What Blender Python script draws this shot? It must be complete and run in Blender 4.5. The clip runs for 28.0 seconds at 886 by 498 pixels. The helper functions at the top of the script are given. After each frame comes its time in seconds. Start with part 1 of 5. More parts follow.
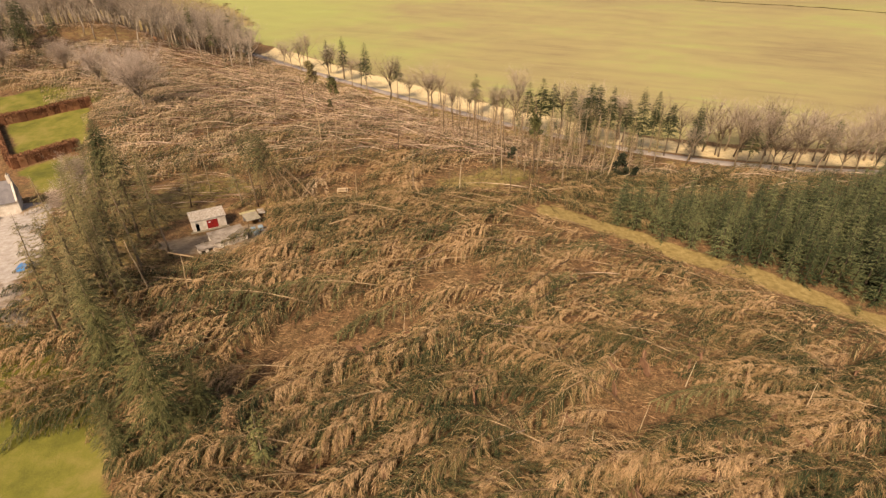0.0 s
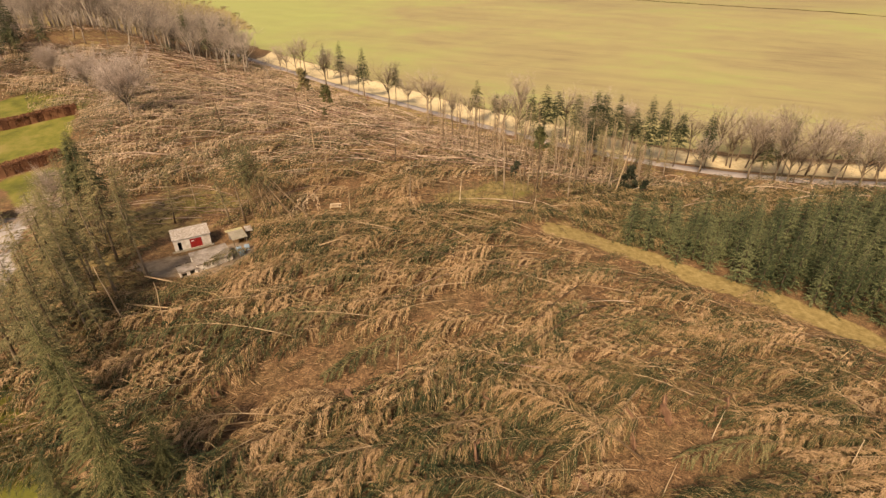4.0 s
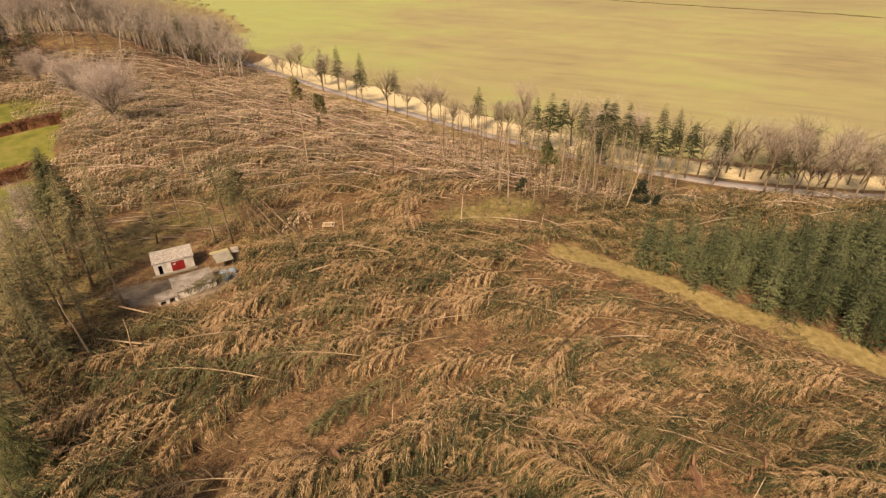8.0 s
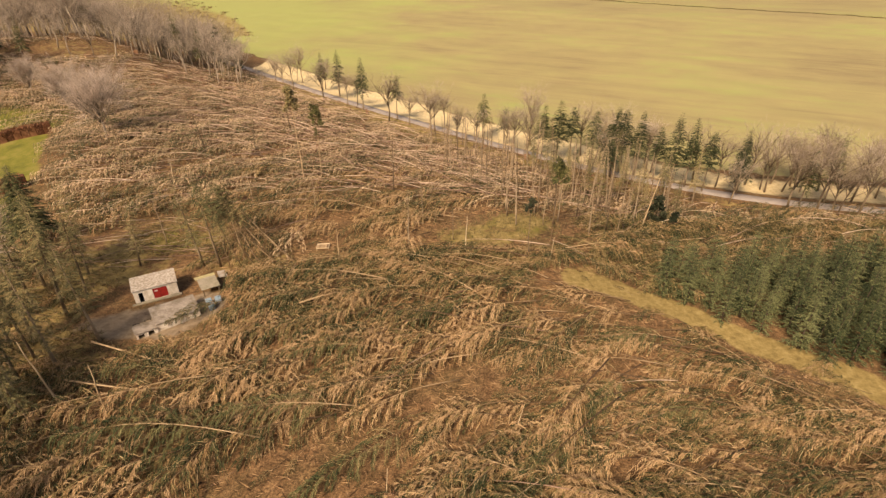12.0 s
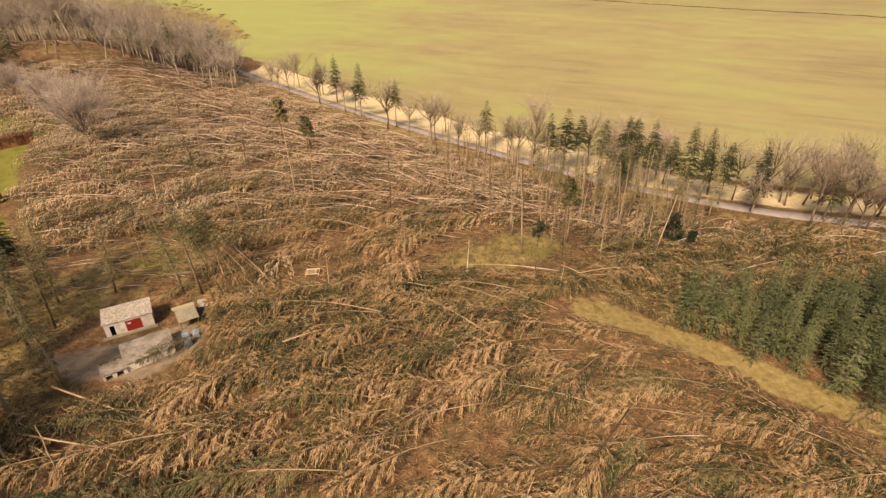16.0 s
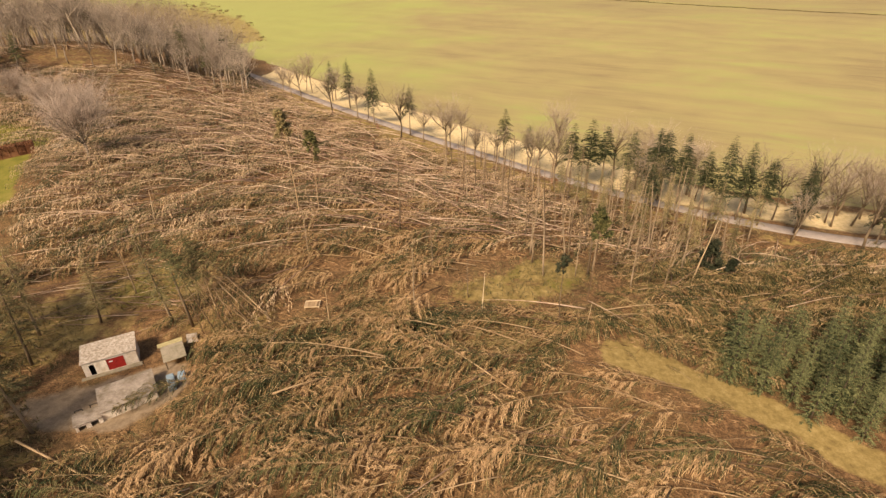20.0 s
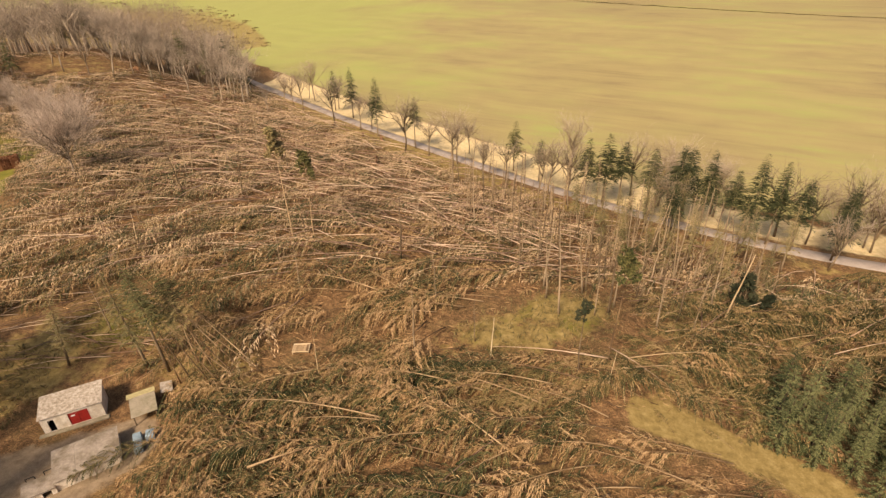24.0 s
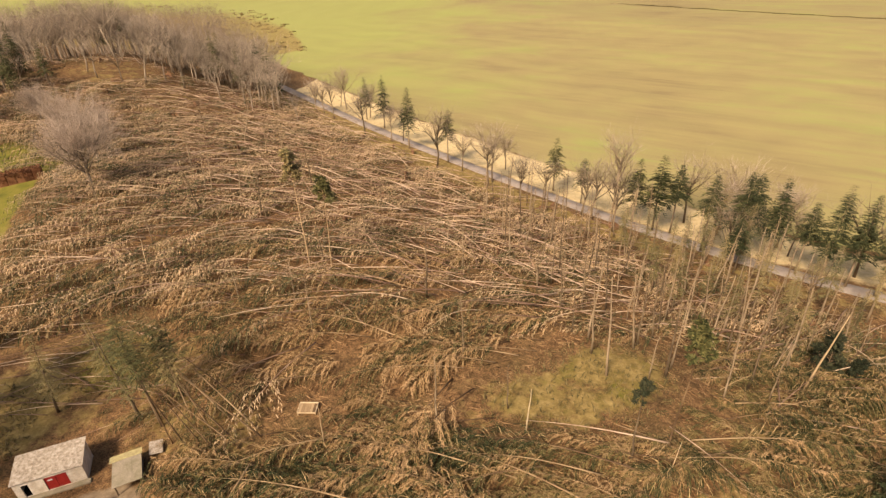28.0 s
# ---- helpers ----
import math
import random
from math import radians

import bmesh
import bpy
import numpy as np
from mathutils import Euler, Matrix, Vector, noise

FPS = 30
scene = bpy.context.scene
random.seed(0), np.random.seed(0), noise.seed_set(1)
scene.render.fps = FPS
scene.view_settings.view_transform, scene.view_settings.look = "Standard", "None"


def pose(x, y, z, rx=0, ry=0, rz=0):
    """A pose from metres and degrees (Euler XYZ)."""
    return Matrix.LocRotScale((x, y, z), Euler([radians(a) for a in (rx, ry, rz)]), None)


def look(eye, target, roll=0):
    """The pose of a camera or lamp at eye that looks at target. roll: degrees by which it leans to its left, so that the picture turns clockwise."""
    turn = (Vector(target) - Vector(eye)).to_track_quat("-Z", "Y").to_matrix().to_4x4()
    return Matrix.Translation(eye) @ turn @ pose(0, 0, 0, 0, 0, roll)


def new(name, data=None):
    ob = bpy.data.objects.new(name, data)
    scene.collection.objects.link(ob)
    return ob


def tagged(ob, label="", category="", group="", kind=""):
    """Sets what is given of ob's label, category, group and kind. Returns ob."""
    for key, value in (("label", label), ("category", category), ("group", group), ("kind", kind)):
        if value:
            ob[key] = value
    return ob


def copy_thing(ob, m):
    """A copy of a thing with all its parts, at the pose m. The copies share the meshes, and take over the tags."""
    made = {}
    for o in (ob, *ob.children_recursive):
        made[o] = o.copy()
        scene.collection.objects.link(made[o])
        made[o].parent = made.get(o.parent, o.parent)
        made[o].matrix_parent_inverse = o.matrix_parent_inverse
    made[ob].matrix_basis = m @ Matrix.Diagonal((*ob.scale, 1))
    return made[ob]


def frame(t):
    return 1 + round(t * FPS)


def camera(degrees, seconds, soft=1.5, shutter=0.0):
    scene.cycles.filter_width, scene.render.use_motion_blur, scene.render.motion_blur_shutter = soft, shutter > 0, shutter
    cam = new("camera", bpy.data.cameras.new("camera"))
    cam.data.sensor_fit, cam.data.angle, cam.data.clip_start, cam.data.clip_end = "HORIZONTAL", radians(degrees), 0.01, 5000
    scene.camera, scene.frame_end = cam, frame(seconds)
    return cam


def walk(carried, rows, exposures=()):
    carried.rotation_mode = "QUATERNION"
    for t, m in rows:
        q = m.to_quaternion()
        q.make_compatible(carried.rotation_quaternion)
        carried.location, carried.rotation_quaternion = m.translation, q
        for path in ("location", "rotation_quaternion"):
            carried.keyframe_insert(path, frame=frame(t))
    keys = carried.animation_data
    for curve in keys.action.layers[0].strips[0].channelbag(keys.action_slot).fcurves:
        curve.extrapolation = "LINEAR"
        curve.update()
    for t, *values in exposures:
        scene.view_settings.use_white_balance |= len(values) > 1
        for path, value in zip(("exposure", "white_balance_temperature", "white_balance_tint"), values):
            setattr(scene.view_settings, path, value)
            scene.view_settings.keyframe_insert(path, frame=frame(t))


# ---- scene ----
cam = camera(80.8, 28.0, soft=1.4)
METRES, EYE, TILT, LEAN, TURN = 70.0, 50.68, 0.0, 0.0, 0.0
ROWS = [
    (0.0, 0.0, 0.0, 0.0, 0.06, -30.12, -0.11),
    (0.5, 0.0005, 0.015, 0.0005, 0.07, -30.08, -0.11),
    (1.0, 0.0013, 0.03, 0.0005, 0.08, -30.05, -0.12),
    (1.5, 0.0017, 0.045, -0.0003, 0.07, -30.0, -0.12),
    (2.0, 0.0021, 0.0599, -0.0016, 0.08, -29.95, -0.14),
    (2.5, 0.0025, 0.075, -0.0027, 0.09, -29.91, -0.16),
    (3.0, 0.0025, 0.0897, -0.0039, 0.08, -29.88, -0.16),
    (3.5, 0.0031, 0.1049, -0.0047, 0.1, -29.86, -0.17),
    (5.5, 0.0041, 0.1659, -0.0066, 0.14, -29.78, -0.17),
    (6.0, 0.0042, 0.1818, -0.0067, 0.15, -29.75, -0.17),
    (6.5, 0.0044, 0.1977, -0.0063, 0.16, -29.74, -0.16),
    (7.0, 0.0048, 0.2138, -0.0061, 0.18, -29.73, -0.15),
    (7.5, 0.0053, 0.2299, -0.0058, 0.19, -29.71, -0.13),
    (8.0, 0.0054, 0.2461, -0.0053, 0.2, -29.69, -0.11),
    (8.5, 0.0057, 0.2625, -0.0048, 0.22, -29.68, -0.1),
    (9.0, 0.006, 0.2788, -0.0043, 0.28, -29.67, -0.08),
    (9.5, 0.0062, 0.2952, -0.0042, 0.37, -29.65, -0.05),
    (10.0, 0.0062, 0.3116, -0.0042, 0.49, -29.64, -0.04),
    (10.5, 0.007, 0.3277, -0.0046, 0.6, -29.6, 0.01),
    (11.0, 0.0075, 0.3438, -0.0048, 0.62, -29.59, 0.02),
    (11.5, 0.0082, 0.3598, -0.0042, 0.64, -29.6, 0.04),
    (12.0, 0.0087, 0.3761, -0.0041, 0.65, -29.6, 0.06),
    (12.5, 0.0094, 0.3927, -0.0041, 0.67, -29.62, 0.07),
    (14.5, 0.0127, 0.4579, -0.0045, 0.77, -29.55, 0.2),
    (15.0, 0.0133, 0.4754, -0.0045, 0.79, -29.56, 0.23),
    (15.5, 0.0143, 0.4933, -0.005, 0.81, -29.55, 0.24),
    (16.0, 0.0143, 0.5118, -0.0049, 0.85, -29.55, 0.26),
    (16.5, 0.015, 0.5306, -0.004, 1.0, -29.58, 0.29),
    (17.0, 0.0155, 0.5495, -0.0039, 1.19, -29.59, 0.32),
    (17.5, 0.0162, 0.5684, -0.0044, 1.4, -29.56, 0.37),
    (18.0, 0.0169, 0.5874, -0.0043, 1.75, -29.55, 0.42),
    (18.5, 0.0173, 0.6068, -0.0036, 2.52, -29.56, 0.51),
    (19.0, 0.0181, 0.626, -0.0031, 2.7, -29.57, 0.55),
    (19.5, 0.0188, 0.6455, -0.0035, 2.71, -29.56, 0.6),
    (20.0, 0.0192, 0.6646, -0.0031, 2.72, -29.56, 0.58),
    (20.5, 0.0201, 0.6837, -0.0037, 2.73, -29.52, 0.63),
    (21.0, 0.0202, 0.7032, -0.0038, 2.79, -29.5, 0.64),
    (21.5, 0.0199, 0.7229, -0.0028, 2.98, -29.51, 0.67),
    (23.5, 0.0192, 0.7984, -0.0027, 3.53, -29.27, 0.74),
    (24.0, 0.0184, 0.8181, -0.0024, 3.56, -29.24, 0.73),
    (24.5, 0.0182, 0.8386, -0.0024, 3.68, -29.19, 0.74),
    (25.0, 0.018, 0.8604, -0.0015, 3.93, -29.2, 0.77),
    (25.5, 0.017, 0.8826, -0.0014, 4.36, -29.17, 0.81),
    (26.0, 0.0164, 0.9057, -0.0015, 4.93, -29.14, 0.89),
    (26.5, 0.0142, 0.9284, -0.0009, 5.45, -29.1, 0.9),
    (27.0, 0.0129, 0.9516, -0.0003, 5.99, -29.08, 0.96),
    (27.5, 0.0108, 0.9752, -0.0004, 6.58, -29.03, 1.01),
    (28.0, 0.0091, 0.9988, 0.0005, 7.45, -28.99, 1.09),
]
walk(cam, [(t, pose(0, 0, EYE, TILT, LEAN, TURN) @ pose(METRES * x, METRES * y, METRES * z, 90 + pitch, roll, yaw)) for t, x, y, z, yaw, pitch, roll in ROWS], [(0.0, 0.785, 7500, 13), (28.0, 0.785, 7500, 13)])

# ---- world, sun, exposure ----
SUN_EL, SUN_ROT = 42.0, 206.0
world = bpy.data.worlds.new("sky")
scene.world = world
world.use_nodes = True
wn = world.node_tree.nodes
sky = wn.new("ShaderNodeTexSky")
sky.sky_type = "NISHITA"
sky.sun_disc = False
sky.sun_elevation, sky.sun_rotation = radians(SUN_EL), radians(SUN_ROT)
sky.air_density, sky.dust_density, sky.ozone_density = 1.0, 4.0, 0.6
wn["Background"].inputs["Strength"].default_value = 0.077
world.node_tree.links.new(sky.outputs["Color"], wn["Background"].inputs["Color"])
lamp = bpy.data.lights.new("sun", "SUN")
lamp.energy, lamp.angle, lamp.color = 3.2, radians(11), (1.0, 0.88, 0.73)
sun = new("sun", lamp)
sa, se = radians(SUN_ROT), radians(SUN_EL)
sun.matrix_world = look((math.sin(sa) * math.cos(se) * 200, math.cos(sa) * math.cos(se) * 200, math.sin(se) * 200), (0, 0, 0))

# ---- materials ----


def nodes_of(name):
    m = bpy.data.materials.new(name)
    m.use_nodes = True
    nt = m.node_tree
    return m, nt, nt.nodes["Principled BSDF"]


def noise_tex(nt, scale, detail=4, rough=0.6, vec=None):
    n = nt.nodes.new("ShaderNodeTexNoise")
    n.inputs["Scale"].default_value = scale
    n.inputs["Detail"].default_value = detail
    n.inputs["Roughness"].default_value = rough
    if vec is None:
        vec = nt.nodes.new("ShaderNodeNewGeometry").outputs["Position"]
    nt.links.new(vec, n.inputs["Vector"])
    return n.outputs["Fac"]


def ramp(nt, fac, stops):
    r = nt.nodes.new("ShaderNodeValToRGB")
    els = r.color_ramp.elements
    while len(els) < len(stops):
        els.new(0.5)
    for e, (p, c) in zip(els, stops):
        e.position, e.color = p, (*c, 1)
    nt.links.new(fac, r.inputs["Fac"])
    return r.outputs["Color"]


def mix(nt, fac, a, b, mode="MIX"):
    m = nt.nodes.new("ShaderNodeMix")
    m.data_type, m.blend_type = "RGBA", mode
    for v, s in ((fac, m.inputs[0]), (a, m.inputs[6]), (b, m.inputs[7])):
        if isinstance(v, (int, float)):
            s.default_value = v
        elif isinstance(v, tuple):
            s.default_value = (*v, 1)
        else:
            nt.links.new(v, s)
    return m.outputs[2]


def maths(nt, op, a, b=0.0, c=0.0):
    m = nt.nodes.new("ShaderNodeMath")
    m.operation = op
    for v, s in zip((a, b, c), m.inputs):
        if isinstance(v, (int, float)):
            s.default_value = v
        else:
            nt.links.new(v, s)
    return m.outputs[0]


def bump(nt, p, fac, strength, distance):
    b = nt.nodes.new("ShaderNodeBump")
    b.inputs["Strength"].default_value, b.inputs["Distance"].default_value = strength, distance
    nt.links.new(fac, b.inputs["Height"])
    nt.links.new(b.outputs["Normal"], p.inputs["Normal"])


def leafy(name, low, mid, high, patch=0.12, spread=0.5, island=0.35, rough=0.8, stops=(0.25, 0.5, 0.75), top=None):
    """Foliage or bark whose colour varies with place, with the object and with each spray."""
    m, nt, p = nodes_of(name)
    big = noise_tex(nt, patch, 3, 0.6)
    info = nt.nodes.new("ShaderNodeObjectInfo").outputs["Random"]
    isl = nt.nodes.new("ShaderNodeNewGeometry").outputs["Random Per Island"]
    v = maths(nt, "MULTIPLY_ADD", maths(nt, "SUBTRACT", info, 0.5), spread, big)
    v = maths(nt, "MULTIPLY_ADD", maths(nt, "SUBTRACT", isl, 0.5), island, v)
    tone = nt.nodes.new("ShaderNodeAttribute")
    tone.attribute_name = "tone"
    v = maths(nt, "ADD", v, tone.outputs["Fac"])
    col = ramp(nt, v, list(zip(stops, (low, mid, high) + ((top,) if top else ()))))
    nt.links.new(col, p.inputs["Base Color"])
    p.inputs["Roughness"].default_value = rough
    p.inputs["Specular IOR Level"].default_value = 0.2
    return m


def plain(name, a, b, scale, rough=0.8, fine=12.0, relief=0.3, depth=0.02, metal=0.0):
    """A worn solid surface: two colours in blotches, fine grain and relief."""
    m, nt, p = nodes_of(name)
    f = noise_tex(nt, scale, 5, 0.65)
    g = noise_tex(nt, fine, 4, 0.6)
    col = mix(nt, ramp(nt, f, [(0.35, (0, 0, 0)), (0.65, (1, 1, 1))]), a, b)
    col = mix(nt, 0.35, col, ramp(nt, g, [(0.3, (0.55, 0.55, 0.55)), (0.7, (1.25, 1.25, 1.25))]), "MULTIPLY")
    nt.links.new(col, p.inputs["Base Color"])
    p.inputs["Roughness"].default_value = rough
    p.inputs["Metallic"].default_value = metal
    p.inputs["Specular IOR Level"].default_value = 0.3
    bump(nt, p, g, relief, depth)
    return m


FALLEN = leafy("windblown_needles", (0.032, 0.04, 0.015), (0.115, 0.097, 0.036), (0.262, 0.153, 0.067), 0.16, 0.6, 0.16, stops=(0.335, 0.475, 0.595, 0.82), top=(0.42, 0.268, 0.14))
FALLEN_MID = leafy("windblown_sprays", (0.032, 0.04, 0.015), (0.115, 0.097, 0.036), (0.262, 0.153, 0.067), 0.16, 0.0, 0.16, stops=(0.335, 0.475, 0.595, 0.82), top=(0.42, 0.268, 0.14))
MOIST = leafy("damp_windblown_needles", (0.038, 0.042, 0.015), (0.15, 0.122, 0.044), (0.31, 0.21, 0.098), 0.2, 0.4, 0.16, stops=(0.33, 0.5, 0.74))
FRESH = leafy("fresh_green_needles", (0.028, 0.038, 0.014), (0.075, 0.082, 0.031), (0.17, 0.145, 0.06), 0.2, 0.2, 0.2, stops=(0.3, 0.5, 0.72))
BRASH = leafy("torn_twigs", (0.06, 0.034, 0.016), (0.2, 0.112, 0.052), (0.4, 0.245, 0.125), 0.25, 0.0, 0.75, stops=(0.25, 0.5, 0.78))
# Far crowns: distance haze put into the colour, paler and greyer than FALLEN.
FALLEN_FAR = leafy("hazed_windblown_brush", (0.06, 0.064, 0.029), (0.26, 0.193, 0.1), (0.52, 0.365, 0.22), 0.1, 0.0, 0.16, stops=(0.34, 0.49, 0.71))
GREEN = leafy("green_needles", (0.02, 0.026, 0.008), (0.062, 0.063, 0.021), (0.15, 0.132, 0.048), 0.25, 0.4, 0.5)
IVY = leafy("dark_ivy", (0.012, 0.016, 0.008), (0.025, 0.03, 0.014), (0.05, 0.05, 0.025), 0.3, 0.4, 0.5)
PLANT = leafy("dark_green_needles", (0.022, 0.031, 0.011), (0.075, 0.083, 0.032), (0.18, 0.175, 0.075), 0.25, 0.45, 0.7)
PINE = leafy("pine_needles", (0.026, 0.032, 0.012), (0.06, 0.063, 0.025), (0.135, 0.12, 0.048), 0.3, 0.4, 0.4)
OLIVE = leafy("thin_olive_needles", (0.09, 0.08, 0.034), (0.18, 0.145, 0.062), (0.3, 0.22, 0.1), 0.2, 0.4, 0.5)
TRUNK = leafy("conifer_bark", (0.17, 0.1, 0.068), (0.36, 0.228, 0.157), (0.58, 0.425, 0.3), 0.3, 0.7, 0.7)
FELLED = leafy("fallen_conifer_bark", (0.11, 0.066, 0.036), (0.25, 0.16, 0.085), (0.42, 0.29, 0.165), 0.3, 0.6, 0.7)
TWIG = leafy("tan_boughs", (0.16, 0.115, 0.05), (0.33, 0.22, 0.1), (0.5, 0.345, 0.18), 0.2, 0.5, 0.5)
STEM = leafy("standing_bark", (0.11, 0.075, 0.045), (0.21, 0.15, 0.09), (0.34, 0.25, 0.16), 0.4, 0.6, 0.3)
PALE = leafy("pale_stripped_wood", (0.36, 0.25, 0.14), (0.5, 0.36, 0.21), (0.62, 0.48, 0.31), 0.5, 0.5, 0.3)
BARE = leafy("bare_twigs", (0.21, 0.155, 0.115), (0.345, 0.265, 0.2), (0.48, 0.38, 0.29), 0.1, 0.5, 0.5)
GREYBARK = leafy("grey_bark", (0.18, 0.138, 0.098), (0.3, 0.235, 0.17), (0.44, 0.35, 0.26), 0.4, 0.6, 0.3)
BEECH = leafy("beech_twigs", (0.27, 0.2, 0.15), (0.38, 0.29, 0.225), (0.5, 0.39, 0.31), 0.15, 0.3, 0.5)
SOIL = plain("torn_soil", (0.17, 0.085, 0.046), (0.28, 0.15, 0.08), 1.2, 0.95, 6.0, 0.8, 0.1)
SCRUB = leafy("dry_scrub", (0.09, 0.075, 0.03), (0.17, 0.13, 0.055), (0.28, 0.2, 0.09), 0.1, 0.5, 0.5)
RENDER = plain("whitewashed_render", (0.78, 0.7, 0.6), (0.55, 0.45, 0.34), 0.9, 0.85, 5.0, 0.3, 0.02)
ROOF_SHEET = plain("lichened_cement_sheet", (0.5, 0.425, 0.355), (0.24, 0.185, 0.13), 2.6, 0.85, 3.0, 0.5, 0.03)
WORN_SHEET = plain("stained_cement_sheet", (0.36, 0.295, 0.24), (0.17, 0.13, 0.09), 0.7, 0.85, 3.0, 0.5, 0.03)
LICHEN = plain("yellow_lichened_sheet", (0.5, 0.42, 0.2), (0.33, 0.27, 0.14), 1.2, 0.9, 4.0, 0.4, 0.02)
# Stem bark with the shade inside dense crowns painted into its colour.
SHADED = plain("shaded_stem_bark", (0.05, 0.036, 0.022), (0.09, 0.062, 0.04), 1.0, 0.9)
RED = plain("faded_red_paint", (0.33, 0.02, 0.015), (0.25, 0.015, 0.012), 1.5, 0.6, 6.0, 0.2, 0.01)
# Near black: shade of shed interiors put into the colour; also dark metal.
DARK = plain("interior_shade_and_dark_metal", (0.02, 0.017, 0.014), (0.035, 0.03, 0.025), 1.0, 0.9)
SLATE = plain("grey_slate", (0.14, 0.125, 0.125), (0.21, 0.185, 0.18), 0.8, 0.7, 5.0, 0.4, 0.02)
CONCRETE = plain("mossy_concrete", (0.33, 0.27, 0.2), (0.22, 0.19, 0.12), 0.9, 0.9, 5.0, 0.3, 0.02)
BLUE = plain("blue_plastic", (0.05, 0.22, 0.5), (0.04, 0.17, 0.4), 2.0, 0.5, 8.0, 0.1, 0.005)
GREYBLUE = plain("grey_blue_plastic", (0.26, 0.33, 0.38), (0.18, 0.24, 0.28), 1.5, 0.5, 8.0, 0.1, 0.005)
HEDGE = leafy("russet_beech_hedge", (0.11, 0.045, 0.022), (0.2, 0.085, 0.04), (0.27, 0.13, 0.065), 0.4, 0.2, 0.6)
ASPHALT = plain("weathered_asphalt", (0.27, 0.22, 0.19), (0.35, 0.29, 0.25), 0.5, 0.9, 8.0, 0.2, 0.01)
STONE = plain("rough_stone", (0.3, 0.25, 0.19), (0.2, 0.165, 0.12), 1.2, 0.9, 5.0, 0.6, 0.05)
CARWHITE = plain("white_car_paint", (0.72, 0.7, 0.68), (0.66, 0.64, 0.62), 1.0, 0.35, 8.0, 0.02, 0.002)
GLASS, gt, gp = nodes_of("dark_window_glass")
gp.inputs["Base Color"].default_value, gp.inputs["Roughness"].default_value = (0.02, 0.022, 0.025, 1), 0.08
RUBBER = plain("black_rubber", (0.015, 0.015, 0.015), (0.025, 0.025, 0.025), 3.0, 0.8)


def ground_material():
    m, nt, p = nodes_of("ground_cover")

    def mask(name, wob=0.5, scale=0.35):
        a = nt.nodes.new("ShaderNodeAttribute")
        a.attribute_name = name
        v = maths(nt, "MULTIPLY_ADD", maths(nt, "SUBTRACT", noise_tex(nt, scale, 5, 0.65), 0.5), wob, a.outputs["Fac"])
        return ramp(nt, v, [(0.42, (0, 0, 0)), (0.58, (1, 1, 1))])

    n1, n2, n3 = noise_tex(nt, 0.12, 5, 0.65), noise_tex(nt, 0.9, 5, 0.7), noise_tex(nt, 5.0, 4, 0.7)
    litter = ramp(nt, n2, [(0.3, (0.075, 0.041, 0.019)), (0.5, (0.18, 0.1, 0.047)), (0.72, (0.32, 0.19, 0.092))])
    litter = mix(nt, ramp(nt, n1, [(0.45, (0, 0, 0)), (0.7, (0.6, 0.6, 0.6))]), litter, (0.125, 0.095, 0.04))
    lawn = ramp(nt, n1, [(0.34, (0.095, 0.095, 0.018)), (0.5, (0.165, 0.15, 0.027)), (0.66, (0.24, 0.185, 0.055))])
    straw = ramp(nt, n2, [(0.3, (0.175, 0.118, 0.042)), (0.5, (0.28, 0.196, 0.071)), (0.7, (0.38, 0.275, 0.112))])
    verge = ramp(nt, n2, [(0.3, (0.5, 0.36, 0.175)), (0.5, (0.66, 0.5, 0.27)), (0.7, (0.75, 0.59, 0.35))])
    earth = ramp(nt, n2, [(0.3, (0.17, 0.118, 0.074)), (0.5, (0.25, 0.182, 0.118)), (0.7, (0.32, 0.24, 0.16))])
    gravel = ramp(nt, n2, [(0.3, (0.3, 0.245, 0.195)), (0.5, (0.41, 0.345, 0.295)), (0.7, (0.5, 0.44, 0.38))])

    def combed(turn, sx, sy):
        turned = nt.nodes.new("ShaderNodeMapping")
        turned.inputs["Rotation"].default_value = (0, 0, radians(turn))
        nt.links.new(nt.nodes.new("ShaderNodeNewGeometry").outputs["Position"], turned.inputs["Vector"])
        drawn = nt.nodes.new("ShaderNodeMapping")
        drawn.inputs["Scale"].default_value = (sx, sy, 1)
        nt.links.new(turned.outputs["Vector"], drawn.inputs["Vector"])
        return drawn.outputs["Vector"]

    streak = noise_tex(nt, 1.0, 6, 0.62, combed(24, 0.01, 0.11))
    broad = noise_tex(nt, 0.011, 4, 0.6)
    drill = noise_tex(nt, 1.0, 5, 0.7, combed(28, 0.012, 0.42))
    f = maths(nt, "ADD", maths(nt, "ADD", maths(nt, "MULTIPLY", streak, 0.3), maths(nt, "MULTIPLY", drill, 0.26)), maths(nt, "MULTIPLY", broad, 0.44))
    field = ramp(nt, f, [(0.37, (0.24, 0.18, 0.09)), (0.44, (0.29, 0.226, 0.106)), (0.52, (0.32, 0.262, 0.114)), (0.62, (0.312, 0.31, 0.105))])
    sep = nt.nodes.new("ShaderNodeSeparateXYZ")
    nt.links.new(nt.nodes.new("ShaderNodeNewGeometry").outputs["Position"], sep.inputs[0])
    west = maths(nt, "MULTIPLY_ADD", sep.outputs["X"], -0.004, maths(nt, "MULTIPLY_ADD", broad, 1.2, -0.15))
    field = mix(nt, ramp(nt, west, [(0.42, (0, 0, 0)), (0.95, (0.75, 0.75, 0.75))]), field, (0.31, 0.325, 0.098))
    twig = ramp(nt, n3, [(0.34, (0.35, 0.33, 0.3)), (0.5, (0.9, 0.9, 0.9)), (0.68, (1.7, 1.6, 1.5))])
